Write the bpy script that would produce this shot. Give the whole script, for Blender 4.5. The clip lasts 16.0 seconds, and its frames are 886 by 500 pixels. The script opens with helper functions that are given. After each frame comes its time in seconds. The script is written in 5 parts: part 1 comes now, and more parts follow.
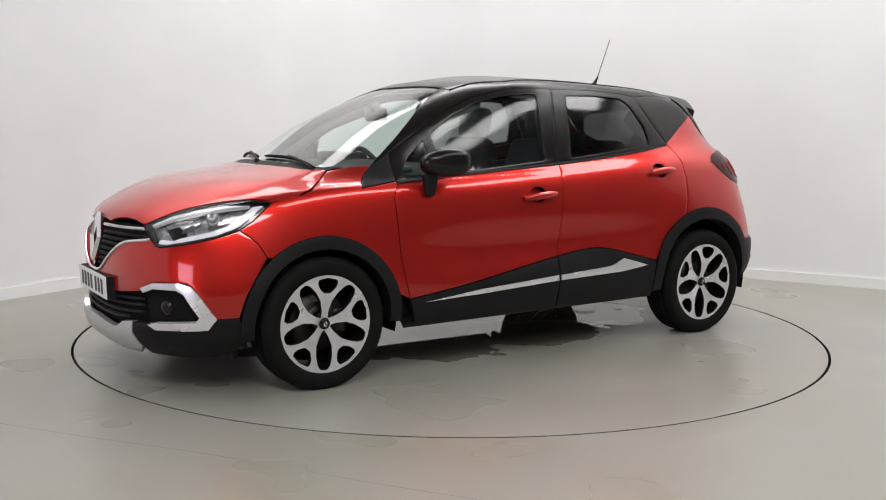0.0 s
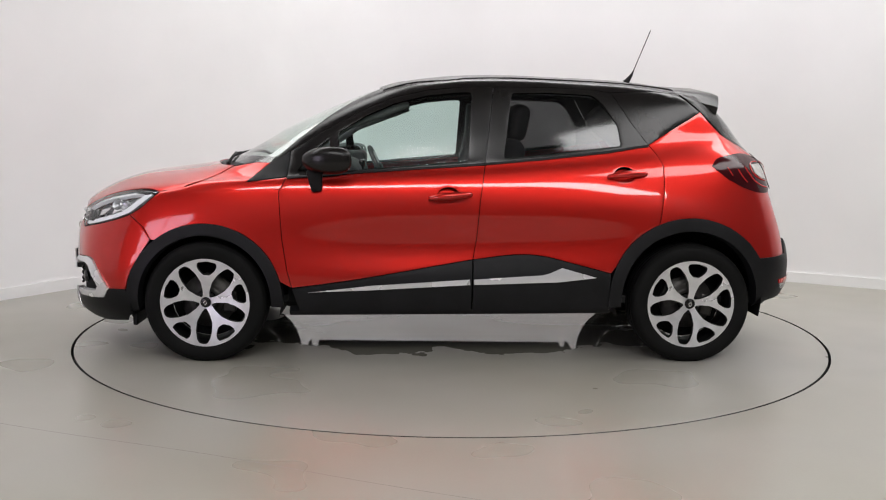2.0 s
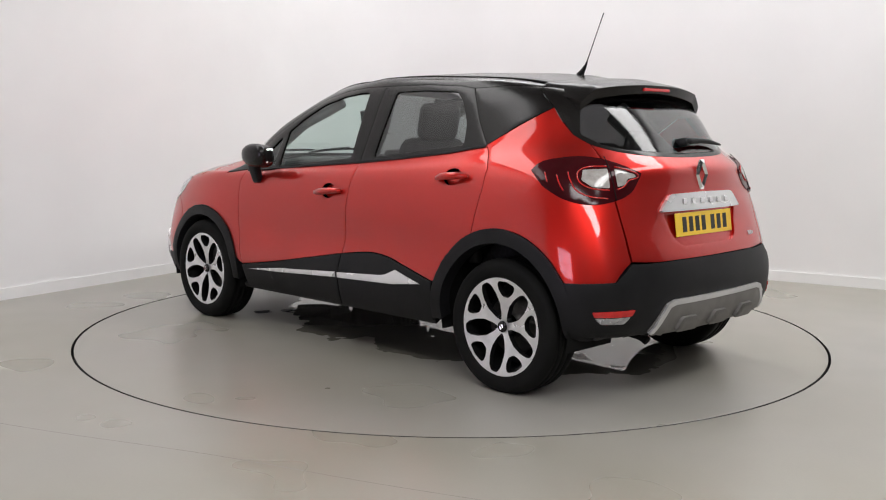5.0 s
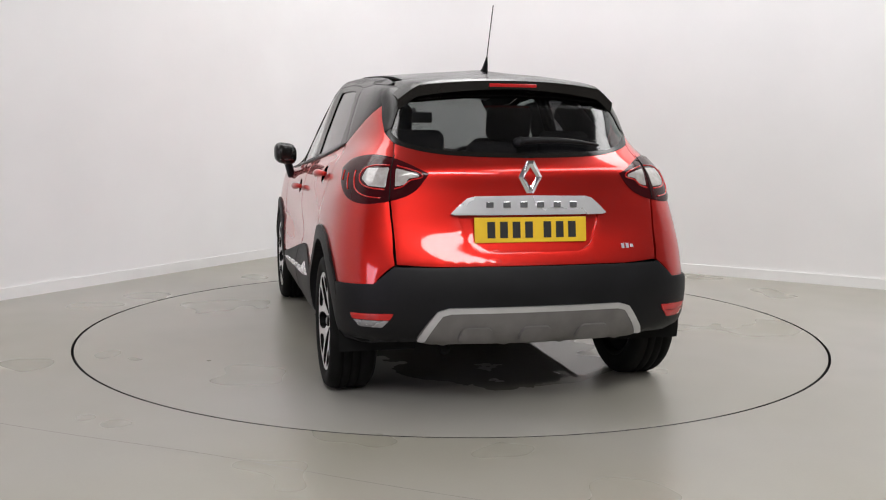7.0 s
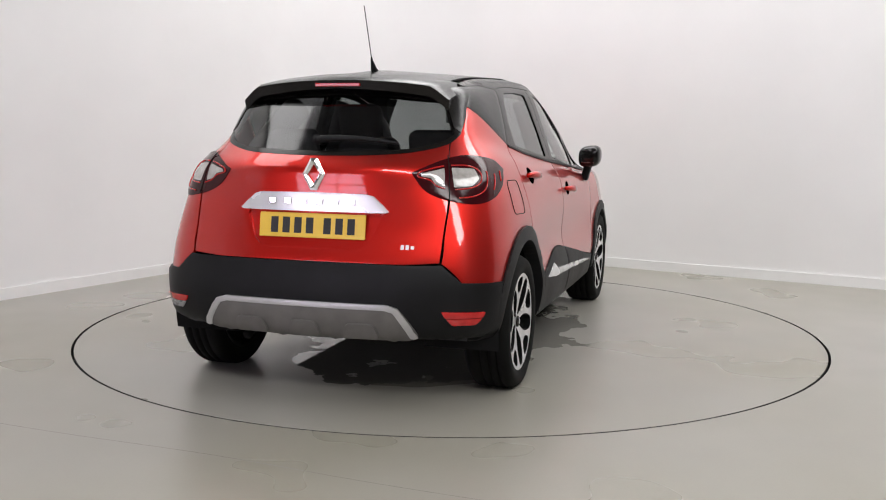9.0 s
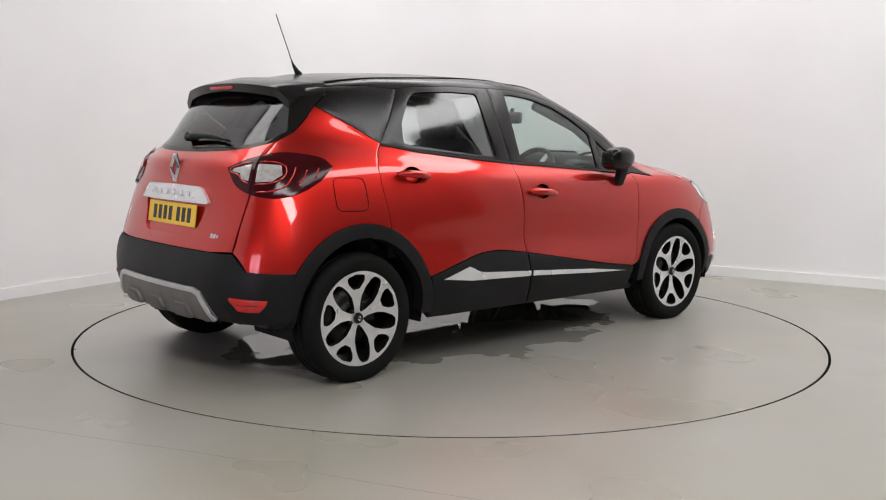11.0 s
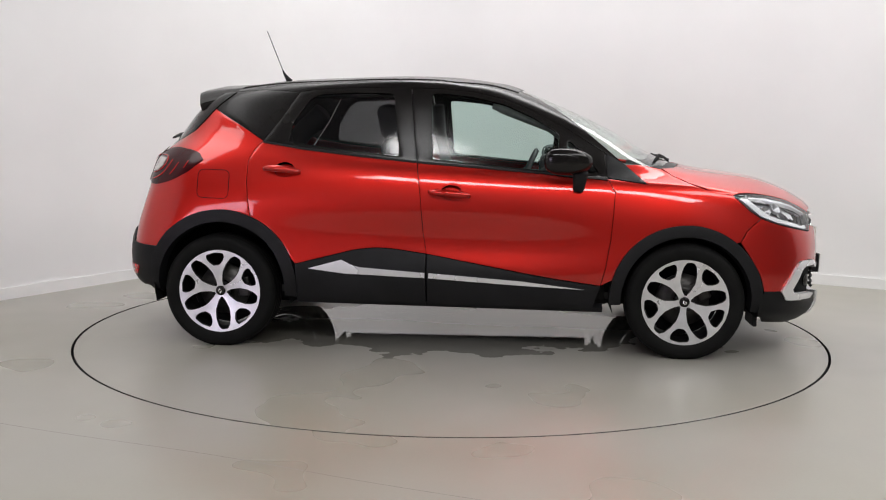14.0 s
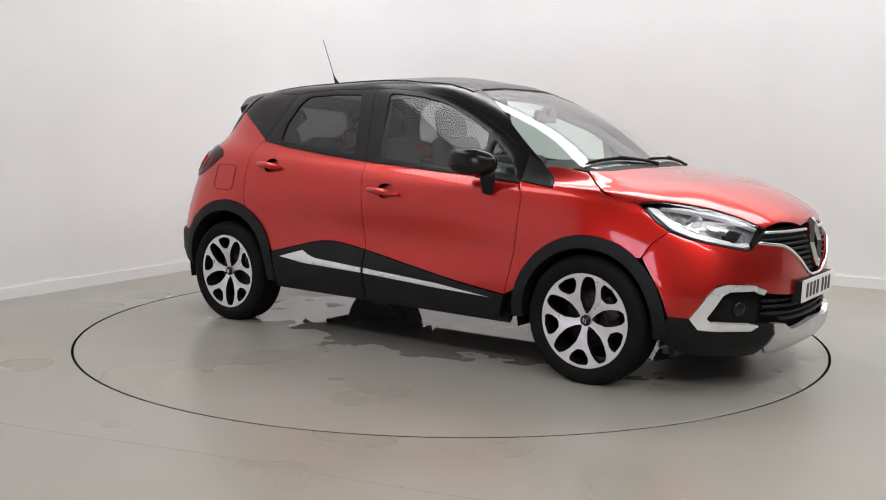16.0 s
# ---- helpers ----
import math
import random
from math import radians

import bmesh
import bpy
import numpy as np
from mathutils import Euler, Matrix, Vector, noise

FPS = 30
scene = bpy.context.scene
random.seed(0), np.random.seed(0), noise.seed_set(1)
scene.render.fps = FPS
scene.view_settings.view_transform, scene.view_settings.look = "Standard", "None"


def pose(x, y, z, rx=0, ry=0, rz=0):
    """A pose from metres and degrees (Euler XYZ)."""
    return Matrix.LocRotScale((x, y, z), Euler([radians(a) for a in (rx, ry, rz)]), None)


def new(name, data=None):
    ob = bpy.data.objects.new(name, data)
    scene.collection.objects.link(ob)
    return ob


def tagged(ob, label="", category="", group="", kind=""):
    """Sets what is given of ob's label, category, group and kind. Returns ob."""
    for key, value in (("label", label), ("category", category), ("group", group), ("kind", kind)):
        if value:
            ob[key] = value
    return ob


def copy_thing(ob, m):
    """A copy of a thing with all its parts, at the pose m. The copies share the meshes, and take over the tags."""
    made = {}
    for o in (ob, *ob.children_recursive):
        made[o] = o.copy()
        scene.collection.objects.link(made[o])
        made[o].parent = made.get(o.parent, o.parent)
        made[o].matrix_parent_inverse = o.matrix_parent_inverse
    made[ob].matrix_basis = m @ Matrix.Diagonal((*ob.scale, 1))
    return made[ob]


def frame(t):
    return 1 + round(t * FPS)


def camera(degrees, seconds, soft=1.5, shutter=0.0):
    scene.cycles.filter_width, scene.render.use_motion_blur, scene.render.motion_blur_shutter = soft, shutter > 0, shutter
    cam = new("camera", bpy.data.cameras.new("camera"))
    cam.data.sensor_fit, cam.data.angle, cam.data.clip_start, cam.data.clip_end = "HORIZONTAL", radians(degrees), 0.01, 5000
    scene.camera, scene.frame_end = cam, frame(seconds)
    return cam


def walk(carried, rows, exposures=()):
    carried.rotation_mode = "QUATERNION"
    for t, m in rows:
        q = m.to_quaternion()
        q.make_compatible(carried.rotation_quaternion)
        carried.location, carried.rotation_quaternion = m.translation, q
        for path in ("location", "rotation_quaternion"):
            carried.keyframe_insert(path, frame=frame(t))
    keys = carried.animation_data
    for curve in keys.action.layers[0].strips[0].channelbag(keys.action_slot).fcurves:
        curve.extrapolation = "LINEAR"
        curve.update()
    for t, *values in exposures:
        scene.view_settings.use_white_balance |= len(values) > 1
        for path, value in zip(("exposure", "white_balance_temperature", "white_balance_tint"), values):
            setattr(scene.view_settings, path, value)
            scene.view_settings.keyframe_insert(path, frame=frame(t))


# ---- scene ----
import itertools
from mathutils.bvhtree import BVHTree
from mathutils.geometry import delaunay_2d_cdt

# ---------------------------------------------------------------- camera
cam = camera(49.29, 16.0, soft=1.1)
EYE = pose(0, -6.054, 1.240, 90 - 7.08, 0, 0.474) @ pose(0, 0, 0, 0, 0, 0.551)
walk(cam, [(0.0, EYE), (16.0, EYE)])

# ---------------------------------------------------------------- world and light
world = bpy.data.worlds.new("studio_dark")
scene.world = world
world.use_nodes = True
world.node_tree.nodes["Background"].inputs[0].default_value = (0.8, 0.85, 1.0, 1)
world.node_tree.nodes["Background"].inputs[1].default_value = 0.05
scene.view_settings.exposure = 0.0

CORNER = Vector((-1.112, 4.338, 0))
ROOM_TURN = -30.3
ROOM = pose(CORNER.x, CORNER.y, 0, 0, 0, ROOM_TURN)   # local +x along one wall, local -y along the other
ROOM_W, ROOM_D, ROOM_H = 11.0, 12.0, 4.8
TURN0, SPEED = 213.776, -15.613     # heading of the car at the start, degrees a second
CAR_X, CAR_Y = 0.044, 0.107         # the car's middle on the turntable
DISC_R = 2.2455
DISC_GAP = 0.014


def area_lamp(name, m, sx, sy, watts, colour=(1, 1, 1)):
    data = bpy.data.lights.new(name, "AREA")
    data.shape, data.size, data.size_y, data.energy, data.color = "RECTANGLE", sx, sy, watts, colour
    ob = new(name, data)
    ob.matrix_basis = m
    return ob


# long added fill strips under the ceiling; each lamp just under its glowing diffuser
STRIP_W, STRIP_L = 1.3, 6.4
# unseen; layout and watts picked to even out walls, floor and car
STRIPS = [(4.2, -0.95, 90, 140), (0.85, -5.0, 0, 66), (7.6, -9.0, 90, 365), (8.0, -3.6, 0, 150)]     # in the room's axes: place, turn, watts
for px, py, turn, watts in STRIPS:
    area_lamp("fill_strip_lamp", ROOM @ pose(px, py, ROOM_H - 0.07, 0, 0, turn), STRIP_W, STRIP_L, watts, (1.0, 0.99, 0.995))
# daylight through the window behind the camera
area_lamp("window_daylight", ROOM @ pose(2.7, -ROOM_D - 0.02, 1.6, 90, 0, 0), 2.2, 2.0, 20, (0.85, 0.9, 1.0))

# ---------------------------------------------------------------- materials
def material(name):
    m = bpy.data.materials.new(name)
    m.use_nodes = True
    nt = m.node_tree
    return m, nt, nt.nodes["Principled BSDF"]


def node(nt, kind, **vals):
    n = nt.nodes.new(kind)
    for k, v in vals.items():
        n.inputs[k].default_value = v
    return n


def noise_mix(nt, scale, low, high, detail=5.0, coord="Object", lo=0.3, hi=0.7):
    """Colours low to high by noise; returns the colour output."""
    tc = nt.nodes.new("ShaderNodeTexCoord")
    n = node(nt, "ShaderNodeTexNoise", Scale=scale, Detail=detail)
    nt.links.new(tc.outputs[coord], n.inputs["Vector"])
    r = nt.nodes.new("ShaderNodeValToRGB")
    r.color_ramp.elements[0].position, r.color_ramp.elements[1].position = lo, hi
    r.color_ramp.elements[0].color, r.color_ramp.elements[1].color = (*low, 1), (*high, 1)
    nt.links.new(n.outputs["Fac"], r.inputs[0])
    return r.outputs[0]


def bump(nt, bsdf, scale, strength, dist=0.002, detail=4.0):
    tc = nt.nodes.new("ShaderNodeTexCoord")
    n = node(nt, "ShaderNodeTexNoise", Scale=scale, Detail=detail)
    nt.links.new(tc.outputs["Object"], n.inputs["Vector"])
    b = node(nt, "ShaderNodeBump", Strength=strength, Distance=dist)
    nt.links.new(n.outputs["Fac"], b.inputs["Height"])
    nt.links.new(b.outputs[0], bsdf.inputs["Normal"])


def simple(name, low, high, rough, metal=0.0, scale=30.0, bump_scale=0.0, bump_strength=0.1, coat=0.0, rough_var=0.06, spec=0.5):
    m, nt, b = material(name)
    nt.links.new(noise_mix(nt, scale, low, high), b.inputs["Base Color"])
    rv = noise_mix(nt, scale * 0.37, (max(rough - rough_var, 0.01),) * 3, (rough + rough_var,) * 3)
    nt.links.new(rv, b.inputs["Roughness"])
    b.inputs["Metallic"].default_value = metal
    b.inputs["Specular IOR Level"].default_value = spec
    b.inputs["Coat Weight"].default_value = coat
    b.inputs["Coat Roughness"].default_value = 0.03
    if bump_scale:
        bump(nt, b, bump_scale, bump_strength)
    return m


def make_paint():
    m, nt, b = material("red_metallic_paint")
    # metallic red base under clear lacquer, with a fine flake and faint road film
    flake = noise_mix(nt, 900.0, (0.46, 0.008, 0.004), (0.56, 0.014, 0.007), 2.0)
    film = noise_mix(nt, 3.0, (0.93, 0.93, 0.93), (1, 1, 1), 6.0)
    mix = nt.nodes.new("ShaderNodeMixRGB")
    mix.blend_type = "MULTIPLY"
    mix.inputs[0].default_value = 1.0
    nt.links.new(flake, mix.inputs[1])
    nt.links.new(film, mix.inputs[2])
    nt.links.new(mix.outputs[0], b.inputs["Base Color"])
    b.inputs["Metallic"].default_value = 0.82
    b.inputs["Roughness"].default_value = 0.38
    b.inputs["Coat Weight"].default_value = 1.0
    b.inputs["Coat Roughness"].default_value = 0.05
    return m


def make_glass(name, tint, rough=0.0, f0=0.07):
    """A pane: clear and tinted, with a mirror gloss that grows towards grazing views, alike from both sides."""
    m, nt, b = material(name)
    nt.nodes.remove(b)
    out = nt.nodes["Material Output"]
    tr = node(nt, "ShaderNodeBsdfTransparent", Color=(*tint, 1))
    gl = node(nt, "ShaderNodeBsdfGlossy", Color=(1, 1, 1, 1), Roughness=rough)
    lw = node(nt, "ShaderNodeLayerWeight", Blend=0.5)
    pw = nt.nodes.new("ShaderNodeMath")
    pw.operation = "POWER"
    pw.inputs[1].default_value = 5.0
    nt.links.new(lw.outputs["Facing"], pw.inputs[0])
    ml = nt.nodes.new("ShaderNodeMath")
    ml.operation = "MULTIPLY_ADD"
    ml.inputs[1].default_value, ml.inputs[2].default_value = 1 - f0, f0
    nt.links.new(pw.outputs[0], ml.inputs[0])
    mx = nt.nodes.new("ShaderNodeMixShader")
    nt.links.new(ml.outputs[0], mx.inputs[0])
    nt.links.new(tr.outputs[0], mx.inputs[1])
    nt.links.new(gl.outputs[0], mx.inputs[2])
    nt.links.new(mx.outputs[0], out.inputs[0])
    return m


def make_floor(name, wet=False):
    m, nt, b = material(name)

    def mult(a, c, kind="MULTIPLY", fac=1.0):
        mix = nt.nodes.new("ShaderNodeMixRGB")
        mix.blend_type = kind
        mix.inputs[0].default_value = fac
        nt.links.new(a, mix.inputs[1])
        nt.links.new(c, mix.inputs[2])
        return mix.outputs[0]

    def maths(kind, a, c):
        n = nt.nodes.new("ShaderNodeMath")
        n.operation = kind
        for k, v in enumerate((a, c)):
            if isinstance(v, (int, float)):
                n.inputs[k].default_value = v
            else:
                nt.links.new(v, n.inputs[k])
        return n.outputs[0]

    # grey resin with broad yellowed patches, faint scuffs and grain
    base = noise_mix(nt, 0.55, (0.258, 0.246, 0.200), (0.302, 0.292, 0.268), 2.0, "Object", 0.30, 0.70)
    scuff = noise_mix(nt, 3.0, (0.97, 0.967, 0.96), (1.0, 1.0, 1.0), 2.0, "Object", 0.30, 0.70)
    fine = noise_mix(nt, 90.0, (0.97, 0.97, 0.97), (1.0, 1.0, 1.0), 3.0)
    colour = mult(mult(base, scuff), fine)
    rough = noise_mix(nt, 1.1, (0.25, 0.25, 0.25), (0.36, 0.36, 0.36), 2.0, "Object", 0.30, 0.70)
    bump(nt, b, 45.0, 0.05, 0.001)
    if wet:
        # rinse water that has dripped from the car lies in flat pools with ragged edges
        tc = nt.nodes.new("ShaderNodeTexCoord")
        mp = node(nt, "ShaderNodeMapping", Scale=(1 / 2.15, 1 / 1.02, 1.0))
        nt.links.new(tc.outputs["Object"], mp.inputs["Vector"])
        ln = nt.nodes.new("ShaderNodeVectorMath")
        ln.operation = "LENGTH"
        nt.links.new(mp.outputs[0], ln.inputs[0])
        n1 = node(nt, "ShaderNodeTexNoise", Scale=2.3, Detail=6.0, Roughness=0.5)
        nt.links.new(tc.outputs["Object"], n1.inputs["Vector"])
        level = maths("ADD", maths("SUBTRACT", maths("MULTIPLY", ln.outputs["Value"], 1.5), 0.28), maths("MULTIPLY", maths("SUBTRACT", n1.outputs["Fac"], 0.5), 1.9))
        ramp = nt.nodes.new("ShaderNodeValToRGB")
        ramp.color_ramp.elements[0].position, ramp.color_ramp.elements[1].position = 0.735, 0.75
        ramp.color_ramp.elements[0].color, ramp.color_ramp.elements[1].color = (0, 0, 0, 1), (1, 1, 1, 1)
        nt.links.new(level, ramp.inputs[0])
        dry = ramp.outputs[0]
        colour = mult(colour, maths("ADD", maths("MULTIPLY", dry, 0.30), 0.70))
        rough = maths("MULTIPLY", rough, maths("ADD", maths("MULTIPLY", dry, 0.92), 0.08))
        for n in nt.nodes:
            if n.bl_idname == "ShaderNodeBump":
                nt.links.new(maths("MULTIPLY", dry, 0.05), n.inputs["Strength"])
    nt.links.new(colour, b.inputs["Base Color"])
    nt.links.new(rough, b.inputs["Roughness"])
    b.inputs["Specular IOR Level"].default_value = 0.5
    return m


def make_glow(name, colour, strength):
    m, nt, b = material(name)
    b.inputs["Base Color"].default_value = (*colour, 1)
    b.inputs["Emission Color"].default_value = (*colour, 1)
    b.inputs["Emission Strength"].default_value = strength
    return m


RED = make_paint()
GLOSS_BLACK = simple("gloss_black_paint", (0.006, 0.005, 0.005), (0.010, 0.009, 0.008), 0.22, scale=4.0, coat=0.0, spec=0.30)
PLASTIC = simple("grained_black_plastic", (0.0045, 0.0045, 0.005), (0.008, 0.008, 0.009), 0.50, scale=6.0, bump_scale=500.0, bump_strength=0.12, spec=0.22)
RUBBER = simple("tyre_rubber", (0.003, 0.003, 0.003), (0.006, 0.006, 0.0055), 0.75, scale=9.0, bump_scale=200.0, bump_strength=0.15, spec=0.14)
DARK = simple("dark_liner", (0.003, 0.003, 0.003), (0.006, 0.006, 0.006), 0.85, scale=8.0, spec=0.2)
ALLOY = simple("diamond_cut_alloy", (0.66, 0.66, 0.67), (0.80, 0.80, 0.81), 0.30, 0.7, 14.0)
RIM_BLACK = simple("painted_black_alloy", (0.004, 0.004, 0.004), (0.007, 0.007, 0.007), 0.40, 0.0, 20.0, spec=0.16)
CHROME = simple("bright_chrome", (0.80, 0.80, 0.81), (0.88, 0.88, 0.89), 0.10, 1.0, 10.0)
SATIN = simple("satin_silver_trim", (0.60, 0.60, 0.61), (0.70, 0.70, 0.71), 0.33, 0.8, 10.0)
BRIGHT = simple("bright_silver_trim", (0.74, 0.74, 0.745), (0.80, 0.80, 0.805), 0.26, 0.55, 10.0)
SKID = simple("grey_silver_skid_paint", (0.145, 0.138, 0.13), (0.185, 0.176, 0.167), 0.48, 0.4, 12.0)
STEEL = simple("dull_steel", (0.05, 0.047, 0.044), (0.09, 0.085, 0.08), 0.5, 0.8, 20.0)
CLOTH = simple("dark_seat_cloth", (0.012, 0.012, 0.014), (0.03, 0.03, 0.034), 0.9, scale=60.0, bump_scale=600.0, bump_strength=0.3)
TRIM = simple("soft_black_cabin_trim", (0.014, 0.014, 0.015), (0.028, 0.028, 0.03), 0.6, scale=15.0, bump_scale=400.0, bump_strength=0.15)
LINING = simple("pale_grey_headlining", (0.42, 0.42, 0.41), (0.5, 0.5, 0.49), 0.9, scale=30.0)
GREY_TRIM = simple("grey_cabin_trim", (0.10, 0.10, 0.098), (0.14, 0.14, 0.137), 0.8, scale=30.0)
PLATE_Y = simple("yellow_number_plate", (0.72, 0.45, 0.02), (0.80, 0.52, 0.03), 0.35, scale=5.0)
PLATE_W = simple("white_number_plate", (0.70, 0.70, 0.68), (0.78, 0.78, 0.76), 0.35, scale=5.0)
INK = simple("black_plate_ink", (0.01, 0.01, 0.01), (0.015, 0.015, 0.015), 0.5)
LENS_RED = simple("red_lamp_lens", (0.22, 0.004, 0.006), (0.30, 0.008, 0.010), 0.08, scale=8.0, coat=1.0)
LENS_SMOKE = simple("smoked_red_lens", (0.030, 0.003, 0.004), (0.045, 0.004, 0.006), 0.12, scale=8.0, coat=0.0, spec=0.25)
LENS_WHITE = simple("white_lamp_lens", (0.30, 0.28, 0.26), (0.46, 0.44, 0.42), 0.12, scale=30.0, coat=1.0)
GUIDE = simple("bright_light_guide", (0.80, 0.81, 0.83), (0.90, 0.91, 0.92), 0.22, 0.1, 30.0)
LAMP_RED = simple("bright_red_reflector", (0.40, 0.008, 0.008), (0.52, 0.012, 0.012), 0.15, scale=30.0, coat=0.6)
LAMP_GREY = simple("grey_lamp_bowl", (0.30, 0.30, 0.31), (0.42, 0.42, 0.43), 0.28, 0.6, 30.0)
WALL_WHITE = simple("white_wall_paint", (0.76, 0.755, 0.755), (0.80, 0.795, 0.795), 0.55, scale=1.2, bump_scale=120.0, bump_strength=0.03)
CEILING_GREY = simple("grey_ceiling_paint", (0.16, 0.16, 0.16), (0.20, 0.20, 0.20), 0.8, scale=1.5)
WALL_DARK = simple("charcoal_wall_paint", (0.045, 0.045, 0.047), (0.06, 0.06, 0.062), 0.6, scale=1.2, bump_scale=120.0, bump_strength=0.03)
SKIRT_WHITE = simple("white_gloss_skirting", (0.76, 0.76, 0.755), (0.81, 0.81, 0.805), 0.35, scale=3.0)
FLOOR = make_floor("grey_resin_floor")
DISC_FLOOR = make_floor("wet_grey_resin_floor", True)
WIND_GLASS = make_glass("windscreen_glass", (0.84, 0.91, 0.88), 0.10, 0.12)
SIDE_GLASS = make_glass("green_tinted_glass", (0.76, 0.87, 0.84), 0.10, 0.05)
DARK_GLASS = make_glass("privacy_glass", (0.27, 0.275, 0.28), 0.08, 0.06)
CLEAR = make_glass("clear_lamp_cover", (0.95, 0.96, 0.97), 0.03, 0.05)
GLOW = make_glow("light_panel_diffuser", (1.0, 0.985, 0.97), 1.4)

# ---------------------------------------------------------------- mesh helpers
def mesh_of(name, verts, faces, mat, smooth=False):
    me = bpy.data.meshes.new(name)
    me.from_pydata([tuple(v) for v in verts], [], faces)
    me.materials.append(mat)
    if smooth:
        me.polygons.foreach_set("use_smooth", [True] * len(me.polygons))
    me.update()
    return me


def part(name, bm, material, parent, label=""):
    """Links a bmesh (or a ready mesh) as one object under a thing or a part."""
    if isinstance(bm, bmesh.types.BMesh):
        me = bpy.data.meshes.new(name)
        bm.to_mesh(me)
        bm.free()
    else:
        me = bm
    if not me.materials:
        me.materials.append(material)
    ob = new(name, me)
    ob.parent = parent
    return tagged(ob, label)


def smooth_bm(bm):
    for f in bm.faces:
        f.smooth = True
    return bm


def box_bm(x0, x1, y0, y1, z0, z1, bev=0.0, seg=2):
    bm = bmesh.new()
    bmesh.ops.create_cube(bm, size=1.0)
    for v in bm.verts:
        v.co = ((x0 + x1) / 2 + v.co.x * (x1 - x0), (y0 + y1) / 2 + v.co.y * (y1 - y0), (z0 + z1) / 2 + v.co.z * (z1 - z0))
    if bev:
        bmesh.ops.bevel(bm, geom=bm.edges[:], offset=bev, segments=seg, affect="EDGES", profile=0.5)
    return bm


def lathe_bm(profile, seg=64, closed=False):
    """Turns (radius, y) pairs round the y axis."""
    bm = bmesh.new()
    rings = []
    for r, y in profile:
        rings.append([bm.verts.new((r * math.cos(2 * math.pi * k / seg), y, r * math.sin(2 * math.pi * k / seg))) for k in range(seg)])
    pairs = list(zip(rings, rings[1:])) + ([(rings[-1], rings[0])] if closed else [])
    for a, b in pairs:
        for k in range(seg):
            bm.faces.new((a[k], a[(k + 1) % seg], b[(k + 1) % seg], b[k]))
    bmesh.ops.recalc_face_normals(bm, faces=bm.faces[:])
    return smooth_bm(bm)


def spline(pts, n=6, closed=False):
    """Catmull-Rom points through pts."""
    pts = [Vector(p) for p in pts]
    out = []
    m = len(pts)
    for i in range(m if closed else m - 1):
        if closed:
            p0, p1, p2, p3 = pts[i - 1], pts[i], pts[(i + 1) % m], pts[(i + 2) % m]
        else:
            p1, p2 = pts[i], pts[i + 1]
            p0 = pts[i - 1] if i else 2 * p1 - p2
            p3 = pts[i + 2] if i + 2 < m else 2 * p2 - p1
        for k in range(n):
            t = k / n
            out.append(0.5 * (2 * p1 + (p2 - p0) * t + (2 * p0 - 5 * p1 + 4 * p2 - p3) * t * t + (3 * p1 - p0 - 3 * p2 + p3) * t ** 3))
    if not closed:
        out.append(pts[-1])
    return out


def tube_bm(pts, radius, sides=8, taper=None):
    """A round bar along pts; taper gives a radius factor for each point."""
    bm = bmesh.new()
    pts = [Vector(p) for p in pts]
    rings = []
    up = Vector((0, 0, 1))
    for i, p in enumerate(pts):
        d = (pts[min(i + 1, len(pts) - 1)] - pts[max(i - 1, 0)]).normalized()
        ref = up if abs(d.z) < 0.95 else Vector((1, 0, 0))
        a = d.cross(ref).normalized()
        b = a.cross(d)
        r = radius * (taper[i] if taper else 1)
        rings.append([bm.verts.new(p + r * (math.cos(2 * math.pi * k / sides) * a + math.sin(2 * math.pi * k / sides) * b)) for k in range(sides)])
    for r0, r1 in zip(rings, rings[1:]):
        for k in range(sides):
            bm.faces.new((r0[k], r0[(k + 1) % sides], r1[(k + 1) % sides], r1[k]))
    bm.faces.new(rings[0][::-1])
    bm.faces.new(rings[-1])
    bmesh.ops.recalc_face_normals(bm, faces=bm.faces[:])
    return smooth_bm(bm)


# ---------------------------------------------------------------- the car's form: long lines from nose to tail
def hull_line(front, side, rear):
    return [Vector(p) for p in (*front, *side, *rear)]


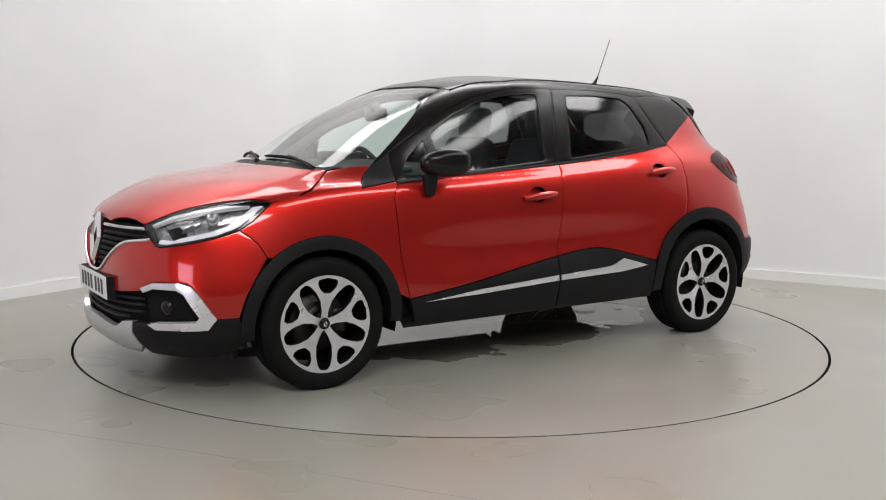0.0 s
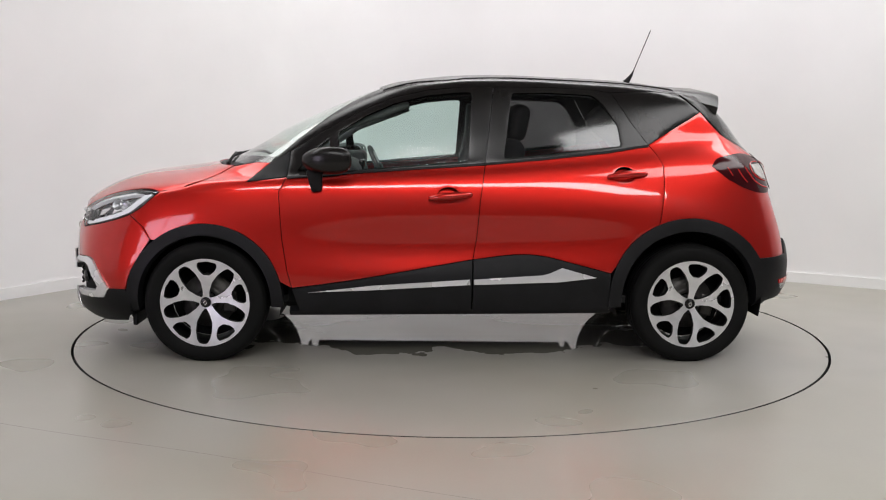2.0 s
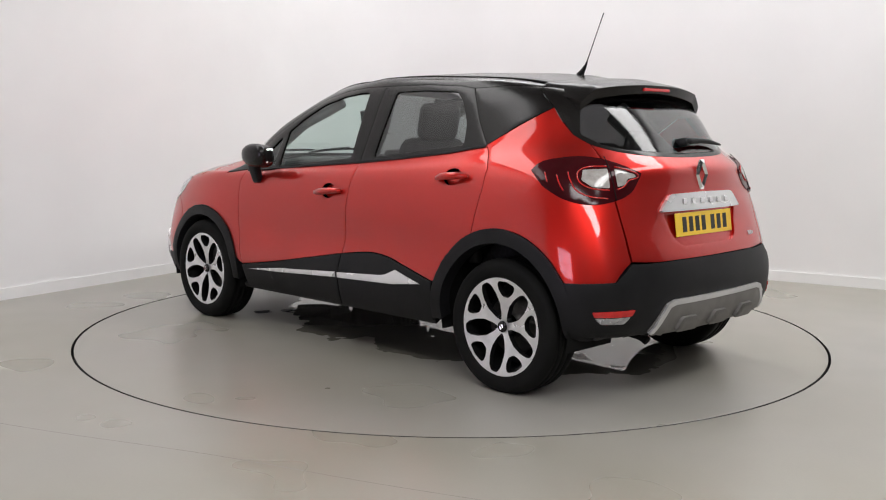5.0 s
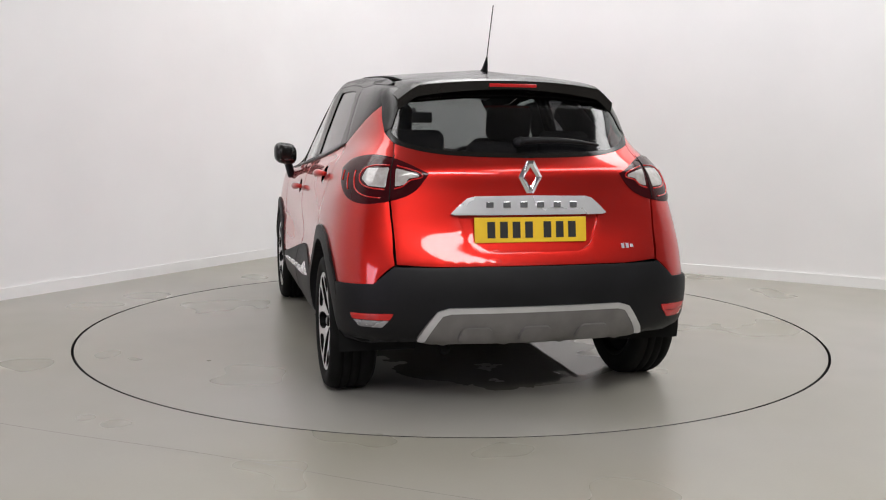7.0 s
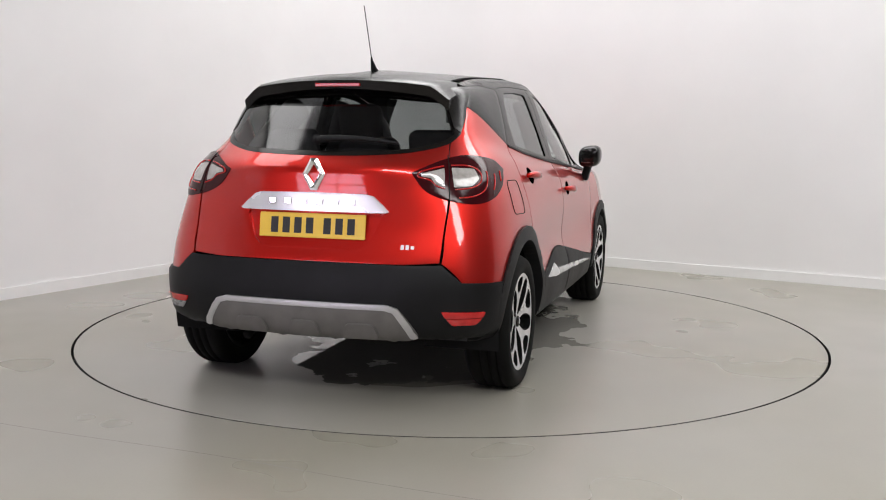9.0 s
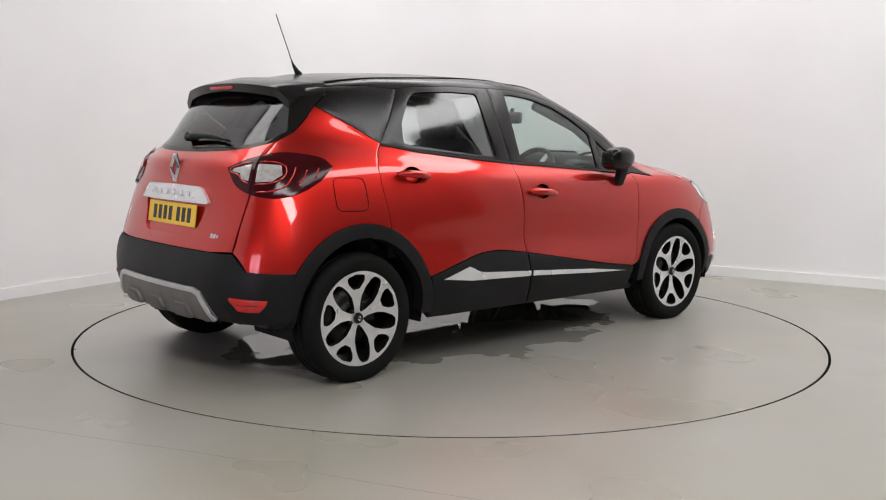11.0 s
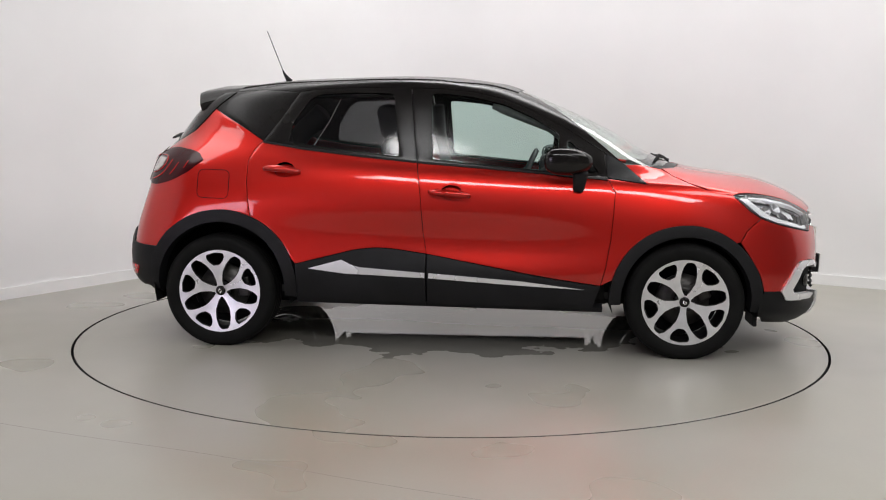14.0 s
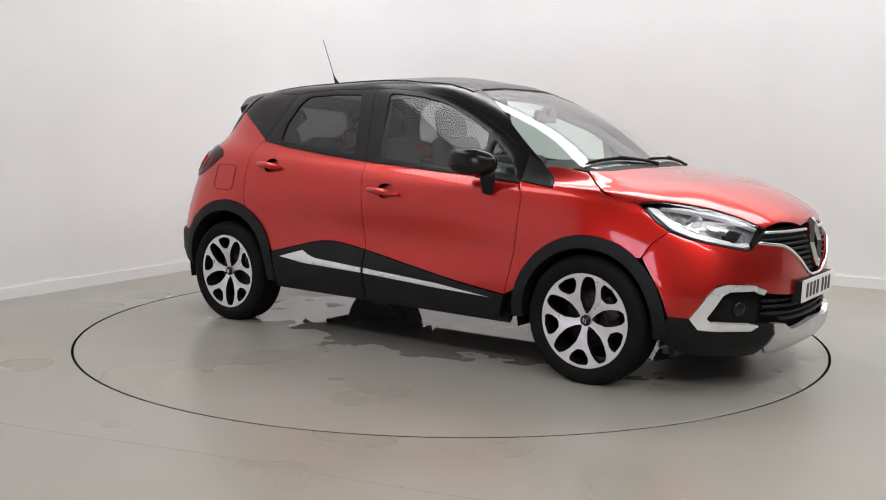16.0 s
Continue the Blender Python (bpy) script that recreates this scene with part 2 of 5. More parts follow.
HULL = [
    # under edge of bumpers and sills
    hull_line([(2.065, 0, .165), (2.045, .27, .166), (1.97, .49, .172), (1.82, .65, .18), (1.66, .73, .20)],
              [(1.30, .76, .22), (.90, .77, .22), (.40, .77, .22), (-.20, .77, .22), (-.80, .77, .22), (-1.30, .77, .24)],
              [(-1.58, .75, .28), (-1.72, .67, .30), (-1.80, .50, .30), (-1.83, .28, .30), (-1.85, 0, .30)]),
    hull_line([(2.150, 0, .255), (2.130, .30, .256), (2.035, .54, .26), (1.89, .71, .265), (1.70, .80, .27)],
              [(1.30, .83, .28), (.90, .83, .27), (.40, .83, .27), (-.20, .83, .27), (-.80, .83, .27), (-1.30, .84, .29)],
              [(-1.64, .82, .34), (-1.80, .73, .36), (-1.89, .54, .36), (-1.92, .30, .36), (-1.93, 0, .36)]),
    hull_line([(2.15, 0, .45), (2.13, .30, .45), (2.05, .55, .45), (1.93, .73, .45), (1.72, .83, .45)],
              [(1.30, .865, .45), (.90, .86, .44), (.40, .862, .44), (-.20, .865, .44), (-.80, .865, .45), (-1.30, .87, .46)],
              [(-1.65, .842, .49), (-1.82, .752, .50), (-1.91, .56, .51), (-1.945, .30, .52), (-1.955, 0, .52)]),
    hull_line([(2.16, 0, .62), (2.13, .30, .62), (2.05, .53, .62), (1.93, .70, .62), (1.72, .81, .62)],
              [(1.30, .855, .63), (.90, .845, .62), (.40, .826, .61), (-.20, .827, .62), (-.80, .842, .64), (-1.30, .865, .66)],
              [(-1.63, .84, .66), (-1.80, .745, .66), (-1.885, .55, .66), (-1.915, .30, .66), (-1.925, 0, .66)]),
    hull_line([(2.14, 0, .76), (2.10, .30, .76), (2.02, .50, .76), (1.90, .665, .76), (1.70, .78, .78)],
              [(1.30, .84, .79), (.90, .836, .79), (.40, .836, .79), (-.20, .838, .80), (-.80, .845, .82), (-1.30, .845, .84)],
              [(-1.60, .81, .84), (-1.76, .72, .83), (-1.83, .55, .82), (-1.86, .30, .81), (-1.87, 0, .81)]),
    # nose edge of the bonnet, shoulder of the doors, waist of the tailgate
    hull_line([(2.07, 0, .858), (2.035, .28, .856), (1.95, .47, .85), (1.83, .63, .865), (1.62, .755, .90)],
              [(1.30, .80, .94), (.95, .805, .94), (.40, .820, .925), (-.20, .820, .935), (-.80, .815, .965), (-1.30, .795, 1.005)],
              [(-1.55, .762, 1.03), (-1.71, .68, 1.0), (-1.79, .505, .99), (-1.835, .28, .98), (-1.845, 0, .98)]),
    hull_line([(1.80, 0, .977), (1.77, .28, .976), (1.70, .45, .974), (1.58, .59, .968), (1.42, .69, .970)],
              [(1.20, .745, .97), (.90, .765, .985), (.40, .790, .990), (-.20, .791, 1.010), (-.80, .782, 1.050), (-1.25, .752, 1.095)],
              [(-1.50, .705, 1.12), (-1.67, .628, 1.09), (-1.765, .495, 1.075), (-1.825, .28, 1.07), (-1.835, 0, 1.07)]),
    # foot of the windscreen, sill of the side windows, foot of the rear window
    hull_line([(1.28, 0, 1.068), (1.265, .30, 1.064), (1.21, .51, 1.052), (1.12, .63, 1.045), (.98, .69, 1.03)],
              [(.85, .73, 1.02), (.60, .75, 1.02), (.20, .76, 1.035), (-.20, .76, 1.06), (-.70, .745, 1.10), (-1.10, .71, 1.16)],
              [(-1.38, .655, 1.20), (-1.55, .585, 1.20), (-1.67, .45, 1.165), (-1.75, .28, 1.14), (-1.775, 0, 1.13)]),
    hull_line([(.86, 0, 1.268), (.855, .28, 1.272), (.82, .47, 1.266), (.76, .595, 1.243), (.66, .645, 1.225)],
              [(.50, .66, 1.22), (.30, .68, 1.23), (0, .69, 1.25), (-.30, .69, 1.26), (-.70, .68, 1.28), (-1.05, .65, 1.31)],
              [(-1.30, .615, 1.335), (-1.45, .56, 1.335), (-1.55, .46, 1.32), (-1.61, .26, 1.305), (-1.63, 0, 1.30)]),
    # edge of the roof
    hull_line([(.40, 0, 1.465), (.39, .26, 1.462), (.355, .43, 1.452), (.30, .525, 1.44), (.20, .57, 1.435)],
              [(.08, .59, 1.44), (-.05, .605, 1.448), (-.20, .61, 1.453), (-.40, .605, 1.455), (-.70, .60, 1.455), (-1.0, .58, 1.45)],
              [(-1.22, .565, 1.44), (-1.36, .525, 1.432), (-1.43, .44, 1.43), (-1.475, .27, 1.43), (-1.49, 0, 1.43)]),
    hull_line([(.22, 0, 1.51), (.20, .20, 1.508), (.14, .33, 1.505), (.08, .42, 1.50), (0, .46, 1.50)],
              [(-.08, .48, 1.51), (-.18, .49, 1.515), (-.30, .495, 1.52), (-.45, .495, 1.522), (-.70, .49, 1.52), (-.95, .475, 1.51)],
              [(-1.12, .44, 1.50), (-1.24, .39, 1.49), (-1.31, .31, 1.485), (-1.35, .19, 1.49), (-1.37, 0, 1.492)]),
    hull_line([(.05, 0, 1.54), (.04, 0, 1.54), (.01, 0, 1.544), (-.04, 0, 1.549), (-.09, 0, 1.553)],
              [(-.15, 0, 1.557), (-.22, 0, 1.561), (-.32, 0, 1.564), (-.45, 0, 1.566), (-.65, 0, 1.564), (-.85, 0, 1.558)],
              [(-1.0, 0, 1.55), (-1.08, 0, 1.543), (-1.13, 0, 1.54), (-1.16, 0, 1.537), (-1.18, 0, 1.535)]),
]


def crown(x, z):
    """How far the windscreen and the front of the roof arch above the drawn lines."""
    return .022 * min(max((x + .7) / .8, 0), 1) * min(max((z - 1.05) / .35, 0), 1)


for line in HULL:
    for p in line:
        p.z += crown(p.x, p.z)


def mirror(p):
    return Vector((p.x, -p.y, p.z))


def hull_grid(nu=14, nv=16):
    """Samples the lines both ways; the rows run bottom to top, each from the nose round the left side to the tail."""
    rows = []
    for line in HULL:
        full = [mirror(line[1])] + line + [mirror(line[-2])]
        s = spline(full, nu)
        rows.append(s[nu:-nu])
    cols = [spline(list(c), nv) for c in zip(*rows)]
    return cols        # cols[i][j]: i along the car, j upwards


def hull_tree():
    cols = hull_grid()
    nc, nr = len(cols), len(cols[0])
    verts = [p for c in cols for p in c] + [mirror(p) for c in cols for p in c]
    half = nc * nr
    tris = []
    for i in range(nc - 1):
        for j in range(nr - 1):
            a, b, c, d = i * nr + j, (i + 1) * nr + j, (i + 1) * nr + j + 1, i * nr + j + 1
            tris += [(a, b, c), (a, c, d), (a + half, c + half, b + half), (a + half, d + half, c + half)]
    arr = np.array([tuple(v) for v in verts])
    nor = np.zeros_like(arr)
    t = np.array(tris)
    fn = np.cross(arr[t[:, 1]] - arr[t[:, 0]], arr[t[:, 2]] - arr[t[:, 0]])
    for k in range(3):
        np.add.at(nor, t[:, k], fn)
    # the two halves share their normals on the middle plane
    for i, p in enumerate(verts):
        if abs(p.y) < 1e-6:
            nor[i, 1] = 0
    ln = np.linalg.norm(nor, axis=1, keepdims=True)
    nor = nor / np.where(ln < 1e-12, 1, ln)
    tops = [i for i, p in enumerate(verts) if ln[i, 0] < 1e-12]
    for i in tops:
        nor[i] = (0, 0, 1)
    # pressed sheet metal carries even reflections: ease the normals along and across the lines
    g = nor.reshape(2, nc, nr, 3)
    flip = np.array((1, -1, 1))
    for k in range(36):
        pad = np.concatenate((g[:, 1:2] * flip, g, g[:, -2:-1] * flip), 1)
        g = (pad[:, :-2] + 2 * pad[:, 1:-1] + pad[:, 2:]) / 4
        if k < 26:
            pad = np.concatenate((g[:, :, :1], g, g[:, :, -1:]), 2)
            g = (pad[:, :, :-2] + 2 * pad[:, :, 1:-1] + pad[:, :, 2:]) / 4
    nor = g.reshape(-1, 3)
    nor = nor / np.maximum(np.linalg.norm(nor, axis=1, keepdims=True), 1e-9)
    return BVHTree.FromPolygons([tuple(v) for v in verts], tris), arr, nor, t


TREE, HV, HN, HT = hull_tree()


def skin(origin, way):
    """Where a ray meets the car's form: place and smooth normal."""
    p, n, i, d = TREE.ray_cast(Vector(origin), Vector(way))
    if p is None:
        p, n, i, d = TREE.find_nearest(Vector(origin) + Vector(way) * 2.0)
    a, b, c = HV[HT[i][0]], HV[HT[i][1]], HV[HT[i][2]]
    q = np.array(p)
    v0, v1, v2 = b - a, c - a, q - a
    d00, d01, d11, d20, d21 = v0 @ v0, v0 @ v1, v1 @ v1, v2 @ v0, v2 @ v1
    den = d00 * d11 - d01 * d01
    v, w = ((d11 * d20 - d01 * d21) / den, (d00 * d21 - d01 * d20) / den) if abs(den) > 1e-18 else (0, 0)
    nn = (1 - v - w) * HN[HT[i][0]] + v * HN[HT[i][1]] + w * HN[HT[i][2]]
    nn = Vector(nn)
    return p, (nn.normalized() if nn.length > 1e-6 else n)

# ---------------------------------------------------------------- panels cut from the car's form
FRONT_X, REAR_X = 1.0, -0.9
ANG = 0.0185        # metres of arc for a degree, near enough, to space the mesh


def ray_of(kind, u, v):
    if kind == "side":
        return (u, 1.6, v), (0, -1, 0)
    if kind == "top":
        return (u, v, 2.2), (0, 0, -1)
    if kind == "back":
        return (-3.0, u, v), (1, 0, 0)
    a = radians(u / ANG)
    c, s = math.cos(a), math.sin(a)
    if kind == "front":
        return (FRONT_X + 2 * c, 2 * s, v), (-c, -s, 0)
    return (REAR_X - 2 * c, 2 * s, v), (c, -s, 0)


def inside(p, poly):
    x, y = p
    odd = False
    for (x0, y0), (x1, y1) in zip(poly, poly[1:] + poly[:1]):
        if (y0 > y) != (y1 > y) and x < x0 + (y - y0) * (x1 - x0) / (y1 - y0):
            odd = not odd
    return odd


def area2(poly):
    return sum(a[0] * b[1] - b[0] * a[1] for a, b in zip(poly, poly[1:] + poly[:1]))


def divide(poly, step):
    out = []
    for a, b in zip(poly, poly[1:] + poly[:1]):
        n = max(1, math.ceil(math.hypot(b[0] - a[0], b[1] - a[1]) / step))
        out += [(a[0] + (b[0] - a[0]) * k / n, a[1] + (b[1] - a[1]) * k / n) for k in range(n)]
    return out


def shrink(poly, d):
    """Moves the outline inwards by d."""
    if not d:
        return poly
    s = 1 if area2(poly) > 0 else -1
    out = []
    n = len(poly)
    for i in range(n):
        a, b, c = Vector(poly[i - 1]), Vector(poly[i]), Vector(poly[(i + 1) % n])
        e1, e2 = (b - a).normalized(), (c - b).normalized()
        n1, n2 = Vector((-e1.y, e1.x)), Vector((-e2.y, e2.x))
        m = n1 + n2
        if m.length < 1e-6:
            m = n1
        m.normalize()
        k = min(1 / max(m.dot(n1), 0.35), 2.5)
        out.append(tuple(b + m * (s * d * k)))
    return out


def rounded(poly, r, n=4):
    """Rounds the corners of a closed outline."""
    out = []
    m = len(poly)
    for i in range(m):
        a, b, c = Vector(poly[i - 1]), Vector(poly[i]), Vector(poly[(i + 1) % m])
        d1, d2 = min(r, (a - b).length * 0.45), min(r, (c - b).length * 0.45)
        p, q = b + (a - b).normalized() * d1, b + (c - b).normalized() * d2
        for k in range(n + 1):
            t = k / n
            out.append(tuple((1 - t) ** 2 * p + 2 * t * (1 - t) * b + t * t * q))
    return out


def arc(cx, cz, r, a0, a1, n=14):
    return [(cx + r * math.cos(radians(a0 + (a1 - a0) * k / n)), cz + r * math.sin(radians(a0 + (a1 - a0) * k / n))) for k in range(n + 1)]


def curve2(pts, n=5):
    return [(p.x, p.y) for p in spline([(a, b, 0) for a, b in pts], n)]


def polar(pts):
    """Outline points given as (degrees round the end of the car, height)."""
    return [(a * ANG, z) for a, z in pts]


def both_ends(half):
    """Closes an outline given from the middle of the car outwards and back to the middle."""
    return half + [(-u, v) for u, v in reversed(half) if abs(u) > 1e-6]


def fill(outline, holes, step):
    """Triangles of an outline with holes, on a regular net of points."""
    pts, edges = [], []
    for loop in [outline] + holes:
        b = len(pts)
        pts += [Vector(p) for p in loop]
        edges += [(b + k, b + (k + 1) % len(loop)) for k in range(len(loop))]
    nb = len(pts)
    us, vs = [p[0] for p in outline], [p[1] for p in outline]
    rim = np.array([tuple(p) for p in pts])
    gx = np.arange(min(us) + step / 2, max(us), step)
    gy = np.arange(min(vs) + step / 2, max(vs), step)
    for i, x in enumerate(gx):
        for y in gy:
            q = (x, y + (step / 2 if i % 2 else 0))
            if inside(q, outline) and not any(inside(q, h) for h in holes):
                if ((rim - q) ** 2).sum(1).min() > (0.45 * step) ** 2:
                    pts.append(Vector(q))
    v, e, f, *rest = delaunay_2d_cdt(pts, edges, [], 0, 1e-6)
    tris = []
    for t in f:
        c = ((v[t[0]].x + v[t[1]].x + v[t[2]].x) / 3, (v[t[0]].y + v[t[1]].y + v[t[2]].y) / 3)
        if inside(c, outline) and not any(inside(c, h) for h in holes):
            tris.append(tuple(t))
    return [(p.x, p.y) for p in v], tris


def panel_mesh(name, kind, outline, mat, lift=0.0, thick=0.014, step=0.03, holes=(), gap=0.002, sgn=1, bulge=0.0):
    outline = shrink(divide(outline, step), gap)
    holes = [shrink(divide(h, step), -gap) for h in holes]
    uv, tris = fill(outline, holes, step)
    pos, nor, back = [], [], []
    for u, v in uv:
        o, w = ray_of(kind, u, v)
        p, n = skin(o, w)
        pos.append(p + n * lift)
        nor.append(n)
    edge = {}
    for t in tris:
        for a, b in ((t[0], t[1]), (t[1], t[2]), (t[2], t[0])):
            edge[(a, b)] = edge.get((a, b), 0) + 1
    border = [(a, b) for a, b in edge if (b, a) not in edge]
    # the winding must face outwards
    t = tris[0]
    face = (pos[t[1]] - pos[t[0]]).cross(pos[t[2]] - pos[t[0]])
    if sum(((pos[q[1]] - pos[q[0]]).cross(pos[q[2]] - pos[q[0]])).dot(nor[q[0]]) for q in tris[:40]) < 0:
        tris = [q[::-1] for q in tris]
        border = [(b, a) for a, b in border]
    lean = {}
    for a, b in border:
        side = (pos[b] - pos[a]).cross(nor[a])
        if side.length > 1e-9:
            side.normalize()
            for k in (a, b):
                lean[k] = lean.get(k, Vector((0, 0, 0))) + side
    if bulge:       # draw the rim in so that the panel's face stands proud and rounded
        for k in lean:
            pos[k] = pos[k] - nor[k] * bulge
    verts = list(pos)
    soft = [n for n in nor]
    for k, s in lean.items():
        if s.length > 1e-6:
            soft[k] = (nor[k] + 0.10 * s.normalized()).normalized()
    faces = list(tris)
    loops = [soft[i] for q in tris for i in q]
    low = {}
    for a, b in border:
        for k in (a, b):
            if k not in low:
                low[k] = len(verts)
                verts.append(pos[k] - nor[k] * thick)
        faces.append((b, a, low[a], low[b]))
        s = (pos[b] - pos[a]).cross(nor[a])
        s = s.normalized() if s.length > 1e-9 else nor[a]
        loops += [s] * 4
    if sgn < 0:
        verts = [mirror(p) for p in verts]
        new_faces, new_loops, i = [], [], 0
        for f in faces:
            new_faces.append(f[::-1])
            new_loops += [mirror(n) for n in loops[i:i + len(f)][::-1]]
            i += len(f)
        faces, loops = new_faces, new_loops
    me = mesh_of(name, verts, faces, mat, True)
    me.normals_split_custom_set([tuple(n) for n in loops])
    return me


def panel(name, kind, outline, mat, parent, label="", **kw):
    return part(name, panel_mesh(name, kind, outline, mat, **kw), mat, parent, label)


def on_skin(kind, u, v, lift=0.0, sgn=1):
    o, w = ray_of(kind, u, v)
    p, n = skin(o, w)
    p = p + n * lift
    return (mirror(p), mirror(n)) if sgn < 0 else (p, n)


def skin_tube(name, kind, pts, radius, mat, parent, lift=0.0, sgn=1, sides=6, label=""):
    path = [on_skin(kind, u, v, lift, sgn)[0] for u, v in curve2(pts, 6)]
    return part(name, tube_bm(path, radius, sides), mat, parent, label)


# ---------------------------------------------------------------- the car
car = tagged(new("car"), "red compact crossover car with black roof on the turntable", "car")

FRONT_ARCH, REAR_ARCH = (1.305, 0.325, 0.414), (-1.29, 0.345, 0.438)
GAP_FRONT = [(.872, .985), (.912, .91), (.905, .80), (.893, .65), (.868, .50), (.842, .40)]
GAP_MID = [(-.185, 1.066), (-.168, .95), (-.155, .85), (-.14, .67), (-.12, .555)]
GAP_REAR = [(-1.115, .747), (-1.133, .85), (-1.145, .96), (-1.143, 1.06), (-1.115, 1.12), (-1.075, 1.17)]
BELT_FRONT = [(-.185, 1.066), (.23, 1.036), (.60, 1.006), (.872, .985)]
BELT_REAR = [(-1.075, 1.17), (-1.0, 1.160), (-.85, 1.135), (-.52, 1.098), (-.185, 1.066)]
FRAME_FRONT = [(.862, 1.12), (.66, 1.246), (.46, 1.352), (.30, 1.418), (.12, 1.457), (-.07, 1.474), (-.235, 1.477)]
FRAME_REAR = [(-.235, 1.477), (-.55, 1.478), (-.79, 1.466), (-.885, 1.452)]
SEAM_REAR_UP = [(-.885, 1.452), (-.93, 1.38), (-.985, 1.29), (-1.075, 1.17)]
RED_DIAGONAL = [(-1.075, 1.17), (-1.15, 1.215), (-1.24, 1.268), (-1.32, 1.312), (-1.39, 1.352)]
HEADLIGHT = polar(curve2([(23, .785), (29, .842), (35, .877), (43, .902), (51, .914)], 4)[:-1] + [(55.3, .904), (53, .86), (51, .82)]
                  + curve2([(48, .78), (44, .752), (38, .724), (30, .697)], 4) + [(28.6, .70), (26.5, .735)])
GRILLE_LOW = polar(curve2([(0, .545), (4, .55), (7, .575), (10, .615), (13, .655), (16, .69), (19, .71), (22.5, .718), (26.5, .728)], 3))
TAIL_LIGHT = polar(curve2([(56.5, 1.06), (53, 1.103), (45, 1.126), (39, 1.122), (33, 1.096), (26.5, 1.052)], 4)
                   + curve2([(27.0, 1.035), (30, .968), (35, .93), (42, .914), (48, .938), (53, .99)], 4))
ARCH_END_F = [(p[0], p[1]) for p in arc(*FRONT_ARCH, 43, 169, 18)]


def side_of_body(s):
    """Wings, doors, windows and cladding of one side; s is +1 on the car's left."""
    kw = dict(sgn=s)
    # front wing
    wing = GAP_FRONT[::-1] + [(1.085, .957), (1.02, 1.015), (.968, 1.058), (1.05, 1.058), (1.12, 1.046), (1.18, 1.034)]
    wing += curve2([(1.24, .998), (1.32, .962), (1.40, .932), (1.49, .913), (1.55, .902)], 3)
    for a, z in ((55.3, .904), (53, .86), (51, .82), (48, .778), (50.5, .745), (52.4, .715), (54.6, .652)):
        wing.append((on_skin("front", a * ANG, z)[0].x, z))
    wing += arc(*FRONT_ARCH, 51, 165, 16)
    panel("front_wing", "side", wing, RED, car, step=.010, **kw)
    # front door
    lower = curve2([(.842, .40), (.57, .437), (.27, .487), (-.12, .555)], 4)
    def cup_of(x0, x1, z0, z1):
        cx, cz = (x0 + x1) / 2 + .01, (z0 + z1) / 2 + .008
        return [(cx + .056 * math.cos(a), cz + .040 * math.sin(a)) for a in np.linspace(0, 2 * math.pi, 25)[:-1]]
    grip_f, grip_r = (.117, -.108, .879, .899), (-.838, -1.045, .995, 1.012)
    door = panel("front_door", "side", GAP_FRONT[:-1] + lower[:-1] + GAP_MID[::-1][:-1] + BELT_FRONT[:-1], RED, car, step=.018, holes=[cup_of(*grip_f)], **kw)
    glass = rounded([(.585, 1.018), (.605, 1.222), (.46, 1.312), (.30, 1.383), (.12, 1.426), (-.055, 1.444), (-.115, 1.444), (-.095, 1.08)], .02)
    light = rounded([(.825, 1.012), (.765, 1.10), (.655, 1.188), (.64, 1.018)], .015)
    panel("window_frame", "side", BELT_FRONT + [(.862, 1.12)] + FRAME_FRONT[1:] + [(-.215, 1.30)], GLOSS_BLACK, door, "black window surround",
          holes=[glass, light], gap=.0015, step=.03, **kw)
    for g in (glass, light):
        ob = panel("window_pane", "side", g, SIDE_GLASS, door, "green-tinted glass", lift=-.006, thick=.004, gap=-.004, step=.012, **kw)
        ob.visible_shadow = False
    # rear door
    lower = curve2([(-.12, .555), (-.34, .582), (-.49, .576), (-.64, .542), (-.86, .486)], 4)
    edge = [p for p in arc(*REAR_ARCH, 19, 67, 10) if p[1] > .49]
    rear = panel("rear_door", "side", GAP_MID[:-1] + lower + edge + GAP_REAR[:-1] + BELT_REAR[:-1], RED, car, step=.018, holes=[cup_of(*grip_r)], **kw)
    pane = rounded([(-.285, 1.092), (-.335, 1.442), (-.55, 1.447), (-.775, 1.436), (-.835, 1.39), (-.91, 1.27), (-.925, 1.165)], .02)
    panel("window_frame", "side", BELT_REAR[::-1] + SEAM_REAR_UP[::-1][1:] + FRAME_REAR[::-1][1:] + [(-.215, 1.30)], GLOSS_BLACK, rear, "black window surround",
          holes=[pane], gap=.0015, step=.03, **kw)
    ob = panel("window_pane", "side", pane, DARK_GLASS, rear, "dark privacy glass", lift=-.006, thick=.004, gap=-.004, step=.012, **kw)
    ob.visible_shadow = False
    # rubber strips under the windows
    for d, belt in ((door, BELT_FRONT[::-1]), (rear, BELT_REAR[::-1])):
        strip = belt + [(x, z - .013) for x, z in reversed(belt)]
        panel("belt_seal", "side", strip, PLASTIC, d, "black rubber belt seal", lift=.006, thick=.012, gap=.001, step=.02, **kw)
    # quarter panel, black rear pillar and roof rail
    seam = [(-1.39, 1.352), (-1.445, 1.29), (-1.51, 1.228), (-1.585, 1.188), ]
    for a, z in ((36.8, 1.11), (35.8, 1.04), (35.2, .94), (34.2, .86), (33, .76), (32, .662)):
        seam.append((on_skin("rear", a * ANG, z)[0].x, z))
    quarter = GAP_REAR + RED_DIAGONAL[1:-1] + seam + [(on_skin("rear", 36.5 * ANG, .572)[0].x, .572), (-1.68, .566)] + arc(*REAR_ARCH, 149, 68, 16)[:-1]
